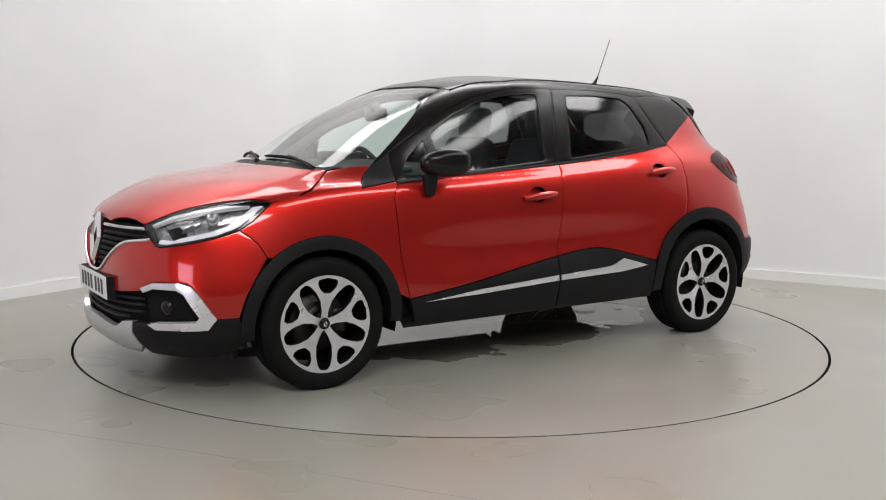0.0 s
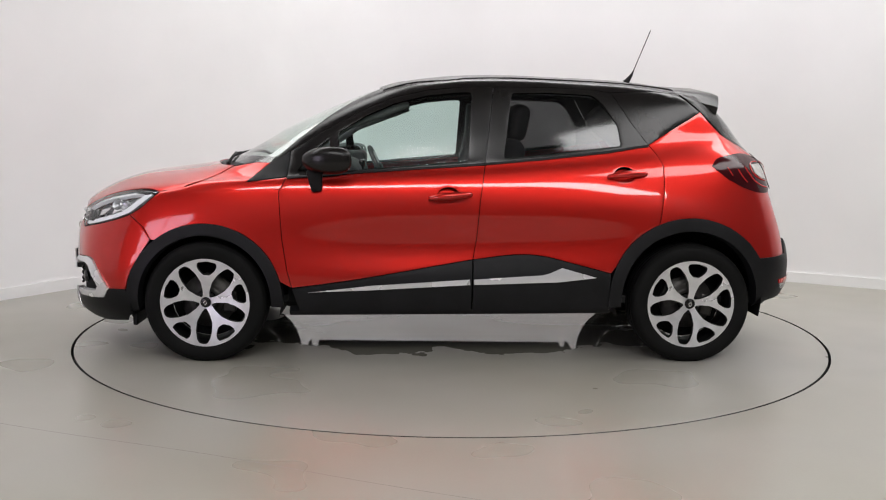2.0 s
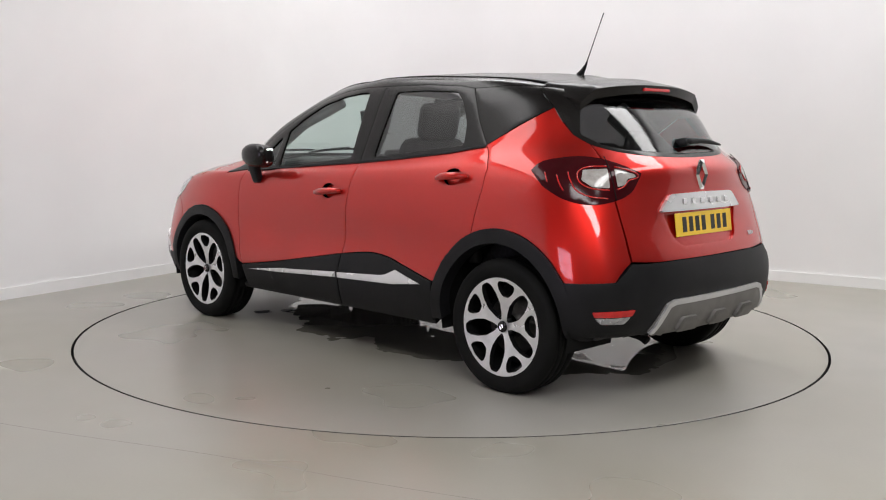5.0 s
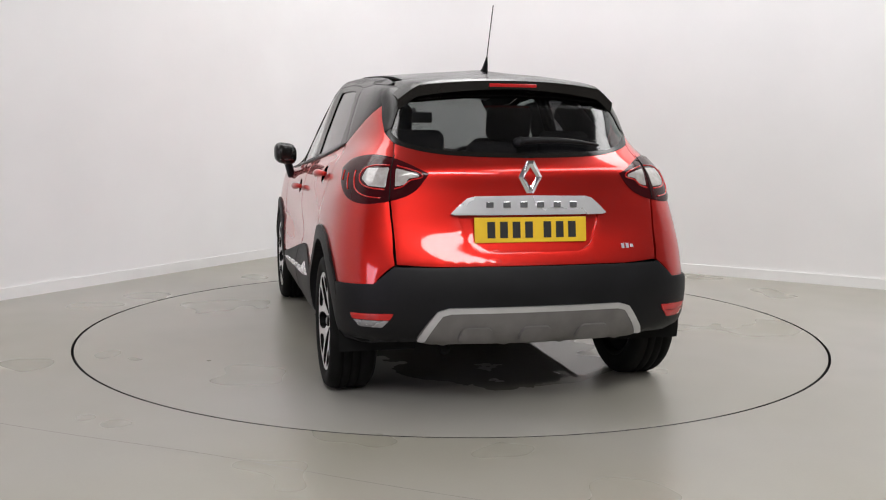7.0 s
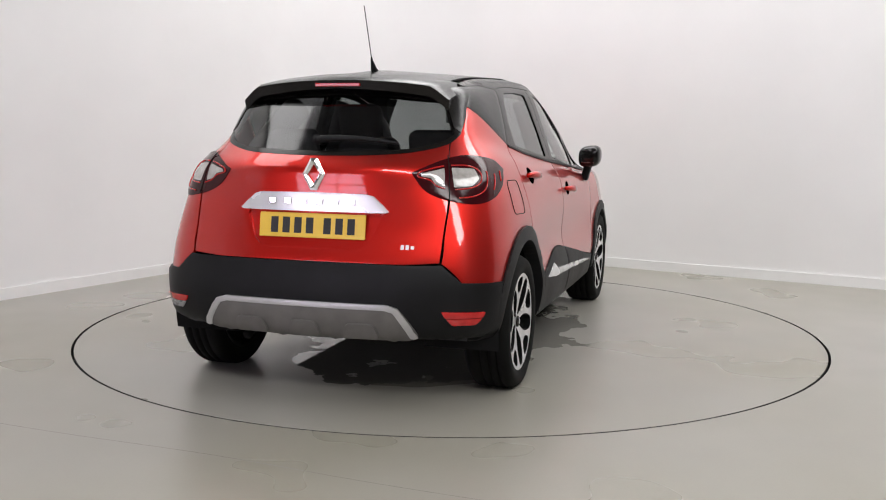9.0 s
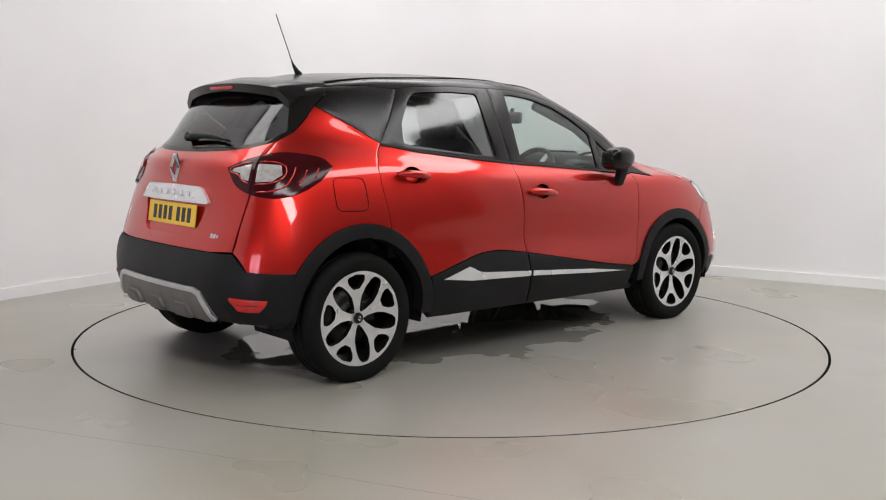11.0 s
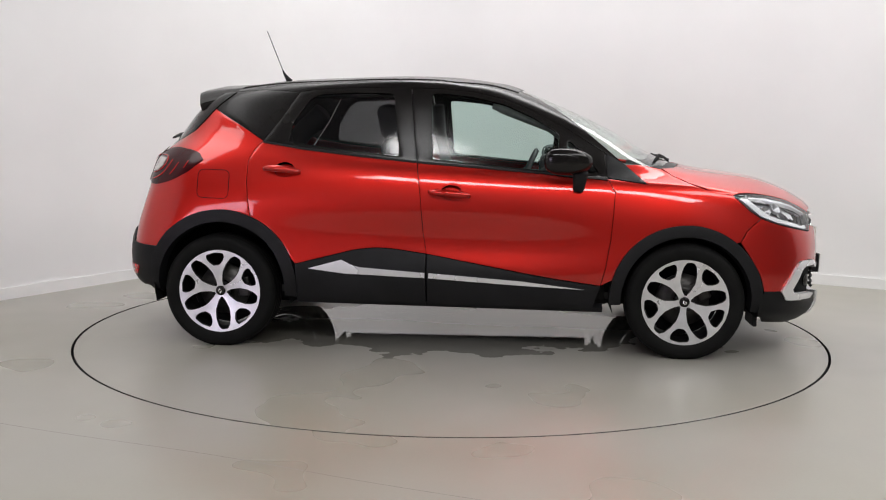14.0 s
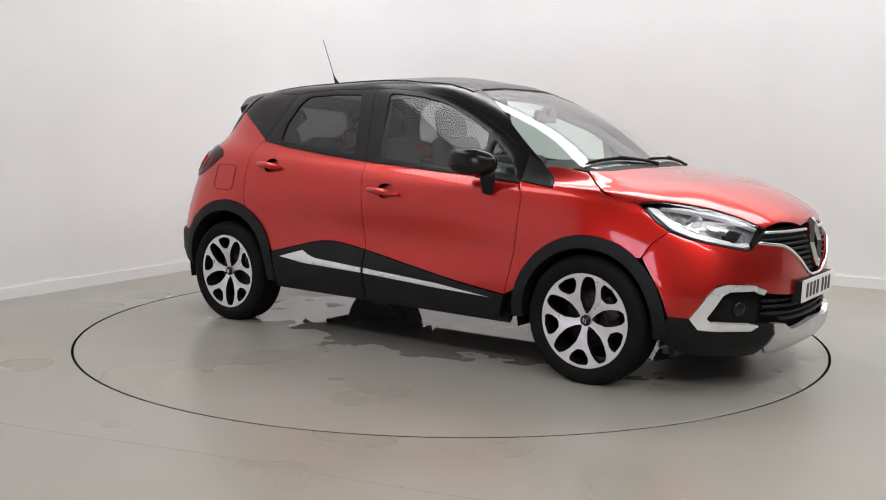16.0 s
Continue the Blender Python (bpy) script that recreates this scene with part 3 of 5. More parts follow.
    q = panel("rear_quarter", "side", quarter, RED, car, step=.019, **kw)
    panel("rear_pillar", "side", SEAM_REAR_UP + RED_DIAGONAL[1:] + [(-1.33, 1.40), (-1.275, 1.452), (-1.10, 1.463)], GLOSS_BLACK, car, "gloss black rear pillar cover", gap=.0015, **kw)
    rail_top = [(.968, 1.06), (.86, 1.147), (.70, 1.270), (.55, 1.366), (.38, 1.448), (.19, 1.492), (-.09, 1.512), (-.50, 1.517), (-.90, 1.508), (-1.12, 1.490), (-1.272, 1.466)]
    rail_top = [(x, z + crown(x, z)) for x, z in rail_top]
    rail = curve2(rail_top, 3) + [(-1.272, 1.452), (-1.10, 1.463)] + FRAME_REAR[::-1] + FRAME_FRONT[::-1][1:]
    panel("roof_rail", "side", rail, GLOSS_BLACK, car, "gloss black roof rail and windscreen pillar", gap=.001, step=.022, **kw)
    panel("mirror_triangle", "side", rounded([(1.085, .957), (1.02, 1.015), (.968, 1.06), (.862, 1.12), (.872, .985)], .012), PLASTIC, car,
          "black plastic triangle at the windscreen pillar", lift=.003, gap=.001, **kw)
    # door cladding and sill
    low_f, low_r = [(.80, .262), (.30, .262), (-.112, .268)], [(-.12, .268), (-.50, .272), (-.85, .285)]
    top_f = curve2([(.842, .398), (.57, .435), (.27, .485), (-.118, .553)], 4)
    top_r = curve2([(-.122, .553), (-.34, .58), (-.49, .574), (-.64, .54), (-.86, .484)], 4)
    cf = panel("door_cladding", "side", top_f + low_f[::-1], PLASTIC, door, "grained black plastic lower cladding", lift=.012, thick=.03, bulge=.006, gap=.0015, **kw)
    cr = panel("door_cladding", "side", top_r + low_r[::-1], PLASTIC, rear, "grained black plastic lower cladding", lift=.012, thick=.03, bulge=.006, gap=.0015, **kw)
    panel("trim_strip", "side", [(.755, .380), (.42, .418), (-.103, .452), (-.106, .424), (.42, .394)], BRIGHT, door, "bright silver trim strip", lift=.020, thick=.012, step=.014, gap=.0005, bulge=.003, **kw)
    panel("trim_strip", "side", [(-.124, .452), (-.49, .476), (-.53, .486), (-.595, .514), (-.785, .464), (-.58, .440), (-.126, .424)], BRIGHT, rear, "bright silver trim strip widening at its end",
          lift=.020, thick=.012, step=.014, gap=.0005, bulge=.003, **kw)
    panel("sill", "side", [(.86, .275), (-.86, .30), (-.86, .262), (.86, .245)], PLASTIC, car, "black plastic sill", lift=.0, thick=.05, **kw)
    # wheel arch cladding
    for (cx, cz, r), a0, a1, ri in ((FRONT_ARCH, -8, 184, .352), (REAR_ARCH, -6, 186, .37)):
        ring = arc(cx, cz, r, a0, a1, 36) + arc(cx, cz, ri, a1, a0, 36)
        panel("wheel_arch", "side", ring, PLASTIC, car, "grained black plastic wheel arch trim", lift=.016, thick=.07, step=.03, gap=0, bulge=.005, **kw)
    # handles with their cups
    for d, (x0, x1, z0, z1) in ((door, grip_f), (rear, grip_r)):
        n = 14
        path, tap = [], []
        for k in range(n + 1):
            t = k / n
            p, nn = on_skin("side", x0 + (x1 - x0) * t, z0 + (z1 - z0) * t, .010 + .028 * math.sin(math.pi * t) ** .6, s)
            path.append(p)
            tap.append(.45 + .75 * math.sin(math.pi * min(max(t, .02), .98)) ** .5)
        bm = tube_bm(path, .0165, 10, tap)
        part("door_handle", bm, RED, d, "red painted pull handle")
        panel("handle_cup", "side", cup_of(x0, x1, z0, z1), RED, d, "hollow behind the handle", lift=-.028, thick=-.028, gap=-.001, step=.015, **kw)
    if s < 0:
        flap = rounded([(-1.247, .845), (-1.247, 1.003), (-1.43, 1.008), (-1.43, .85)], .035)
        path = flap + flap[:1]
        pts = [on_skin("side", u, v, .0005, s)[0] for u, v in divide(path, .02)]
        part("filler_flap_gap", tube_bm(pts, .0022, 5), DARK, q, "dark gap round the fuel flap")


for s in (1, -1):
    side_of_body(s)

# bonnet, cowl, windscreen and roof
lamp_edge = [on_skin("front", u, v + .004)[0] for u, v in HEADLIGHT[:14]]
lamp_edge = [(p.x, p.y) for p in lamp_edge]
bonnet = [(2.128, 0), (2.118, .16)] + lamp_edge + [(1.55, .778), (1.49, .79), (1.42, .795), (1.36, .775), (1.30, .72), (1.24, .66), (1.18, .60),
          (1.26, .50), (1.315, .32), (1.335, .15), (1.34, 0)]
panel("bonnet", "top", bonnet + [(u, -v) for u, v in bonnet[-2:0:-1]], RED, car, "red metallic bonnet", step=.035)
cowl = [(1.334, 0), (1.329, .15), (1.309, .32), (1.254, .50), (1.176, .595), (1.10, .625), (1.19, .50), (1.245, .30), (1.262, 0)]
panel("cowl", "top", cowl + [(u, -v) for u, v in cowl[-2:0:-1]], PLASTIC, car, "black plastic cowl under the wipers", lift=-.006, thick=.05, step=.03)
screen = [(1.275, 0), (1.258, .30), (1.205, .51), (1.12, .622), (1.05, .645), (.97, .672), (.86, .652), (.70, .602), (.55, .548), (.385, .482), (.392, .30), (.402, 0)]
ob = panel("windscreen", "top", screen + [(u, -v) for u, v in screen[-2:0:-1]], WIND_GLASS, car, "curved clear windscreen", lift=-.004, thick=.005, gap=0, step=.04)
ob.visible_shadow = False
roof = [(.402, 0), (.392, .30), (.37, .478), (.19, .474), (-.09, .482), (-.50, .488), (-.90, .480), (-1.12, .470), (-1.255, .462), (-1.275, .30), (-1.285, 0)]
panel("roof", "top", roof + [(u, -v) for u, v in roof[-2:0:-1]], GLOSS_BLACK, car, "gloss black roof", gap=.0015, step=.035)
for s in (1, -1):
    pts = [on_skin("top", x, s * y, -.002)[0] for x, y in curve2([(.37, .479), (.19, .475), (-.09, .483), (-.50, .489), (-.90, .481), (-1.12, .471), (-1.25, .463)], 5)]
    part("roof_channel", tube_bm(pts, .006, 6), DARK, car, "black roof channel strip")

# tailgate
recess = rounded(polar([(-19.5, .872), (19.5, .872), (16, .745), (13, .712), (-13, .712), (-16, .745)]), .03)
gate = polar([(0, .652), (11, .652), (24, .652), (32, .662), (33, .76), (34.2, .86), (35.2, .94), (35.8, 1.04), (36.8, 1.11), (39.2, 1.186)]
             + curve2([(38, 1.178), (27, 1.142), (14, 1.128), (0, 1.124)], 4))
tailgate = panel("tailgate", "rear", both_ends(gate), RED, car, "red metallic tailgate", holes=[recess], step=.028)
panel("plate_recess", "rear", recess, RED, tailgate, "recess for the number plate", lift=-.012, gap=-.004)
glass = polar(curve2([(0, 1.118), (14, 1.122), (27, 1.136), (38, 1.172), (44, 1.222)], 3) + [(46.5, 1.285), (46, 1.36), (40, 1.415), (20, 1.425), (0, 1.43)])
clear = polar(curve2([(0, 1.140), (14, 1.146), (27, 1.155), (36, 1.182)], 3) + [(41.5, 1.225), (42.5, 1.28), (41, 1.37), (20, 1.395), (0, 1.40)])
rear_window = panel("rear_window", "rear", both_ends(glass), GLOSS_BLACK, car, "dark rear window with black border", holes=[both_ends(clear)], lift=.001, gap=.001, step=.035)
ob = panel("window_pane", "rear", both_ends(clear), DARK_GLASS, rear_window, "dark privacy glass", lift=.0005, thick=.004, gap=-.001, step=.04)
ob.visible_shadow = False


def spoiler():
    """Roof spoiler: blends from the roof, overhangs the rear window and turns down at its ends."""
    bm = bmesh.new()
    rings = []
    n = 36
    for k in range(n + 1):
        y = -.555 + 1.11 * k / n
        f = abs(y) / .555
        front = on_skin("top", -1.278 + .03 * f ** 3, max(min(y, .5), -.5) if abs(y) < .5 else y * .985, .001)[0]
        if f > .9:
            front.z = on_skin("side", -1.27, 1.455 - .02 * (f - .9) * 10, 0, 1 if y > 0 else -1)[0].z
        tip_x = -1.580 + .075 * f ** 2.4
        tip_z = 1.478 - .042 * f ** 2.2 - .05 * max(0, f - .85) / .15
        drop = .046 + .012 * f
        mid = front.lerp(Vector((tip_x, y * .955, tip_z)), .55)
        mid.z += .012 * (1 - f ** 3)
        pts = [front, mid, Vector((tip_x + .03, y * .957, tip_z + .004)), Vector((tip_x, y * .955, tip_z - .008)), Vector((tip_x + .012, y * .95, tip_z - drop)),
               Vector((tip_x + .11, y * .945, tip_z - drop - .018)), Vector((-1.43 + .05 * f, y * .94, 1.395 - .01 * f)), Vector((-1.31, y * .93, 1.40))]
        rings.append([bm.verts.new(p) for p in pts])
    for a, b in zip(rings, rings[1:]):
        for j in range(len(a) - 1):
            bm.faces.new((a[j], a[j + 1], b[j + 1], b[j]))
    bm.faces.new(rings[0])
    bm.faces.new(rings[-1][::-1])
    bmesh.ops.recalc_face_normals(bm, faces=bm.faces[:])
    return smooth_bm(bm)


spoil = part("roof_spoiler", spoiler(), GLOSS_BLACK, car, "gloss black roof spoiler")
mod = spoil.modifiers.new("edges", "EDGE_SPLIT")
mod.split_angle = radians(45)
brake = part("brake_light", box_bm(-1.581, -1.563, -.115, .115, 1.440, 1.456, .003), LAMP_RED, spoil, "red high brake light")
for s in (1, -1):
    fin = [(-1.275, 1.448), (-1.335, 1.398), (-1.392, 1.350), (-1.448, 1.288), (-1.512, 1.225), (-1.53, 1.25), (-1.50, 1.33), (-1.46, 1.40), (-1.40, 1.435), (-1.33, 1.445)]
    panel("spoiler_fin", "side", fin, GLOSS_BLACK, car, "gloss black fin beside the rear window", lift=.004, thick=.03, sgn=s, step=.025, gap=.001)


# rear lights: smoked lens with red bands and a white lamp, split by the tailgate seam
def tail_lights(s):
    lens = panel("tail_light", "rear", TAIL_LIGHT, LENS_SMOKE, car, "smoked red rear light with a white lamp", lift=.009, thick=.016, bulge=.006, gap=.001, step=.022, sgn=s)
    def inlay(name, pts, mat, lab, lift):
        panel(name, "rear", rounded(polar(pts), .006), mat, lens, lab, lift=lift, thick=.004, gap=0, step=.015, sgn=s)
    for pts, lab in (([(46.4, 1.052), (46.0, 1.02), (44.6, .975), (41.5, .948), (37.4, .940)], "bright red light guide"),
                     ([(49.2, 1.040), (48.6, 1.005), (47.6, .972)], "short red light guide"),
                     ([(52.2, 1.050), (51.9, 1.03), (51.5, 1.008)], "short red light guide"),
                     ([(36.7, 1.078), (41, 1.076), (43.6, 1.060), (44.3, 1.03), (43.2, 1.0), (40.5, .982), (36.7, .976)], "red outline of the lamp"),
                     ([(34.7, 1.076), (31.8, 1.066), (28.6, 1.050), (28.3, 1.032), (31.0, 1.018), (32.6, .992), (34.5, .980)], "red outline of the lamp")):
        skin_tube("light_guide", "rear", polar(pts), .0034, LAMP_RED, lens, .0105, s, 6, lab)
    inlay("white_lamp", [(42.8, 1.062), (36.6, 1.068), (36.6, .985), (41, .99), (43.4, 1.02)], LENS_WHITE, "white indicator lamp", .0112)
    inlay("white_lamp", [(34.8, 1.066), (32.5, 1.058), (29.2, 1.046), (28.8, 1.034), (31.4, 1.026), (32.2, 1.0), (34.4, .99)], LENS_WHITE, "white reversing lamp", .0112)
    seam_pts = [(36.6, 1.12), (35.8, 1.04), (35.2, .93)]
    skin_tube("lens_joint", "rear", polar(seam_pts), .0022, DARK, lens, .011, s)


for s in (1, -1):
    tail_lights(s)

# rear bumper with skid plate, reflectors and exhaust
half = polar([(0, .650), (22, .650), (31, .652), (32.3, .655), (36.3, .580), (47.6, .570), (47.2, .50), (46.2, .42), (45.2, .335), (36, .318), (24, .330), (0, .335)])
rear_bumper = panel("rear_bumper", "rear", both_ends(half), PLASTIC, car, "grained black plastic rear bumper", lift=.016, thick=.04, bulge=.008, gap=.001, step=.03)
half = polar([(0, .482), (20.6, .482), (23, .468), (25.1, .42), (27.8, .352), (25.6, .332), (0, .325)])
skid = panel("skid_plate", "rear", rounded(both_ends(half), .012), SKID, rear_bumper, "grey silver skid plate", lift=.030, thick=.03, bulge=.006, gap=0, step=.025)
half = polar([(0, .482), (20.6, .482), (23, .468), (27.6, .352), (26.0, .350), (22.0, .450), (20.1, .459), (0, .459)])
panel("skid_rim", "rear", both_ends(half), SATIN, skid, "lighter raised rim of the skid plate", lift=.036, thick=.012, bulge=.004, gap=0, step=.02)
for c in (-14.5, 0, 14.5):
    bump_pts = rounded(polar([(c - 4.6, .348), (c - 3.2, .402), (c + 3.2, .402), (c + 4.6, .348)]), .02)
    panel("skid_scoop", "rear", bump_pts, SKID, skid, "raised scoop", lift=.055, thick=.022, bulge=.010, gap=0, step=.012)
for s in (1, -1):
    panel("reflector", "rear", rounded(polar([(41.5, .452), (32, .458), (32.8, .430), (41, .428)]), .006), LAMP_RED, rear_bumper, "red rear reflector", lift=.022, thick=.012, gap=0, step=.015, sgn=s, bulge=.002)
    panel("fog_lens", "rear", rounded(polar([(40.9, .425), (33, .427), (34.5, .398), (39.5, .398)]), .006), LAMP_GREY if s > 0 else LAMP_RED, rear_bumper, "pale grey reversing lamp lens" if s > 0 else "red fog lamp lens", lift=.021, thick=.012, gap=0, step=.015, sgn=s, bulge=.002)
pipe = [(-1.50, .36, .30), (-1.68, .37, .29), (-1.77, .37, .28), (-1.81, .37, .262)]
part("exhaust_pipe", tube_bm([p for p in spline(pipe, 4)], .022, 14), DARK, car, "dark exhaust pipe turned down")

# front bumper
half = GRILLE_LOW + polar([(28.6, .702)] + curve2([(30, .695), (38, .722), (44, .75), (48, .778)], 3) + [(50.5, .745), (52.4, .715), (54.6, .652)])
half += polar([(52.4, .572), (50.4, .49), (48.6, .384), (44, .383)] + curve2([(40.6, .49), (38.6, .532), (36, .545), (29, .537), (25, .507)], 2) + [(25, .492), (16, .468), (7, .458), (0, .456)])
front_bumper = panel("front_bumper", "front", both_ends(half), RED, car, "red metallic front bumper", step=.024)
half = polar([(0, .456), (7, .458), (16, .468), (25, .492), (27, .345), (22, .338), (18, .335), (15, .300), (0, .306)])
intake = panel("lower_intake", "front", both_ends(half), DARK, front_bumper, "black lower air intake", lift=-.045, thick=.01, gap=-.006, step=.04)
for z in (.345, .378, .411, .440):
    w = 25 if z > .36 else 19
    skin_tube("slat", "front", polar([(-w, z + .012), (-w * .6, z + .004), (0, z), (w * .6, z + .004), (w, z + .012)]), .008, PLASTIC, intake, -.022, 1, 6)
half = polar([(0, .318), (12, .304), (15, .303), (18, .336), (22, .345), (21.4, .29), (23.4, .225), (20, .182), (0, .185)])
panel("front_skid", "front", both_ends(half), SATIN, front_bumper, "satin silver front skid plate", lift=.014, thick=.03, bulge=.006, gap=.001, step=.022)
for s in (1, -1):
    low = polar([(22, .342), (27, .345), (29, .322), (42, .336), (44, .385), (48.6, .384), (50, .27), (44, .20), (34, .178), (23.4, .182), (23.4, .225), (21.4, .29)])
    panel("lower_bumper", "front", low, PLASTIC, front_bumper, "grained black plastic lower bumper", lift=.006, thick=.03, bulge=.004, gap=.001, step=.024, sgn=s)
    fog = polar([(25, .506), (29, .536), (36, .545), (38.6, .531), (40.6, .49), (44, .385), (42, .335), (29, .320), (27, .343), (29, .352), (39.4, .367), (40.4, .392), (37.2, .495), (35.4, .512), (29, .510), (26, .486)])
    panel("fog_surround", "front", fog, BRIGHT, front_bumper, "bright C-shaped fog lamp surround", lift=.014, thick=.03, bulge=.004, gap=0, step=.014, sgn=s)
    pocket = polar([(25, .492), (29, .512), (35.4, .514), (37.4, .495), (40.6, .392), (39.6, .365), (29, .348), (26.6, .345)])
    fp = panel("fog_pocket", "front", pocket, DARK, front_bumper, "black fog lamp pocket", lift=-.03, thick=.01, gap=-.006, step=.03, sgn=s)
    p, n = on_skin("front", 32 * ANG, .425, -.018, s)
    bm = bmesh.new()
    bmesh.ops.create_uvsphere(bm, u_segments=20, v_segments=10, radius=.034)
    bmesh.ops.scale(bm, vec=(1, 1, .35), verts=bm.verts[:])
    bmesh.ops.transform(bm, matrix=Matrix.Translation(p) @ n.to_track_quat("Z", "Y").to_matrix().to_4x4(), verts=bm.verts[:])
    part("fog_lamp", smooth_bm(bm), GLOSS_BLACK, fp, "small dark fog lamp")

# grille with emblem
top = polar([(0, .815), (8, .798), (15, .798), (21, .795), (24, .79), (26.6, .735)])
grille_half = [(0, .545 * 1.0)] + GRILLE_LOW[1:] + top[::-1]
grille = panel("grille", "front", both_ends(grille_half), DARK, car, "black slatted grille", lift=-.035, thick=.01, gap=-.006, step=.035)
for z, w, a0 in ((.742, 25, 4.5), (.715, 20, 4.5), (.688, 15, 4.2), (.660, 13, 3.6), (.632, 10.5, 3), (.604, 8.5, 2.2), (.577, 6, 1.4)):
    for s in (1, -1):
        skin_tube("slat", "front", polar([(a0, z), ((a0 + w) / 2, z), (w, z)]), .0075, PLASTIC, grille, -.018, s, 6)
for s in (1, -1):
    skin_tube("chrome_bar", "front", polar([(5, .772), (14, .772), (23.5, .774)]), .0075, SATIN, grille, -.004, s, 8, "slim satin bar")
rim = [(-u, v) for u, v in GRILLE_LOW[::-1]] + GRILLE_LOW[1:]
skin_tube("grille_rim", "front", rim[::3] + ([rim[-1]] if rim[-1] not in rim[::3] else []), .008, CHROME, grille, .002, 1, 8, "bright rim under the grille")


def diamond(parent, at, tilt, w, h, bar, depth, mat, lab):
    """A plain four-sided ring standing on its point."""
    bm = bmesh.new()
    o = [(w, 0), (w * .30, h), (-w * .30, h), (-w, 0), (-w * .30, -h), (w * .30, -h)]
    i = [(w - bar * 1.2, 0), (0, h * .60), (0, h * .60), (-(w - bar * 1.2), 0), (0, -h * .60), (0, -h * .60)]
    rows = []
    for (a, b), (c, d) in zip(o, i):
        m = ((a + c) / 2, (b + d) / 2)
        rows.append([bm.verts.new((q[0], q[1], z)) for q, z in (((a, b), 0), ((a, b), depth * .4), (m, depth), ((c, d), depth * .4), ((c, d), 0))])
    for a, b in zip(rows, rows[1:] + rows[:1]):
        for k in range(4):
            vs = [a[k], b[k], b[k + 1], a[k + 1]]
            if len({tuple(v.co) for v in vs}) == 4:
                bm.faces.new(vs)
            else:
                uniq = []
                for v in vs:
                    if tuple(v.co) not in [tuple(q.co) for q in uniq]:
                        uniq.append(v)
                if len(uniq) == 3:
                    bm.faces.new(uniq)
    bmesh.ops.recalc_face_normals(bm, faces=bm.faces[:])
    bmesh.ops.transform(bm, matrix=at @ pose(0, 0, 0, tilt, 0, 0), verts=bm.verts[:])
    return part("emblem", bm, mat, parent, lab)


FACE_FRONT = Matrix(((0, 0, 1, 0), (1, 0, 0, 0), (0, 1, 0, 0), (0, 0, 0, 1)))      # local x to the car's left, y up, z ahead
FACE_REAR = Matrix(((0, 0, -1, 0), (-1, 0, 0, 0), (0, 1, 0, 0), (0, 0, 0, 1)))
diamond(grille, Matrix.Translation((2.138, 0, .702)) @ FACE_FRONT, -9, .088, .122, .036, .022, CHROME, "large bright diamond emblem")
diamond(tailgate, Matrix.Translation((-1.842, 0, 1.038)) @ FACE_REAR, -2, .055, .072, .022, .016, CHROME, "bright diamond emblem")


# headlights: dark bowl, bright light guide, reflectors and clear cover
def head_lights(s):
    bowl = panel("headlight", "front", HEADLIGHT, LAMP_GREY, car, "headlight with bright light guides under a clear cover", lift=-.05, thick=.01, gap=-.008, step=.03, sgn=s)
    def inner(name, pts, mat, lab, lift, thick=.02):
        panel(name, "front", rounded(polar(pts), .004), mat, bowl, lab, lift=lift, thick=thick, gap=0, step=.014, sgn=s, bulge=.002)
    inner("light_guide", [(28.6, .716), (30.5, .712), (36, .731), (43, .760), (47.5, .793), (50, .835), (53, .893), (50.4, .889), (47.2, .83), (44.8, .797), (41, .774), (36, .752), (34, .743), (33, .733), (29, .733)],
          GUIDE, "bright white light guide", -.010)
    inner("light_guide", [(25, .790), (30, .832), (36, .861), (43, .884), (49.5, .897), (43, .896), (36, .875), (30, .847), (25, .800)], GUIDE, "slim silver light guide", -.012)
    inner("lamp_bowl", [(29.0, .785), (32.5, .805), (35.0, .762), (31.5, .745)], DARK, "dark lens bowl", -.03)
    inner("reflector", [(34.4, .800), (38.6, .822), (38.0, .806), (36.6, .782), (34.0, .768)], CHROME, "bright reflector", -.022)
    inner("reflector", [(39.6, .822), (44.2, .838), (44.4, .815), (41.6, .790), (40.4, .785), (40.6, .805)], CHROME, "bright reflector", -.022)
    for a, z in ((41.0, .838), (45.5, .822)):
        p, n = on_skin("front", a * ANG, z, -.035, s)
        bm = lathe_bm([(.0, .004), (.020, .012), (.030, .022), (.032, .022), (.032, 0)], 20)
        bmesh.ops.transform(bm, matrix=Matrix.Translation(p) @ n.to_track_quat("Y", "Z").to_matrix().to_4x4(), verts=bm.verts[:])
        part("lamp_bowl", bm, LAMP_GREY, bowl, "grey lamp bowl")
    rim = HEADLIGHT + HEADLIGHT[:1]
    path = [on_skin("front", u, v, -.003, s)[0] for u, v in rim]
    part("lamp_seal", tube_bm(path, .0045, 6), DARK, bowl, "black seal round the lamp")
    ob = panel("lamp_cover", "front", HEADLIGHT, CLEAR, bowl, "clear cover", lift=.001, thick=.004, gap=.003, step=.03, sgn=s)
    ob.visible_shadow = False


for s in (1, -1):
    head_lights(s)


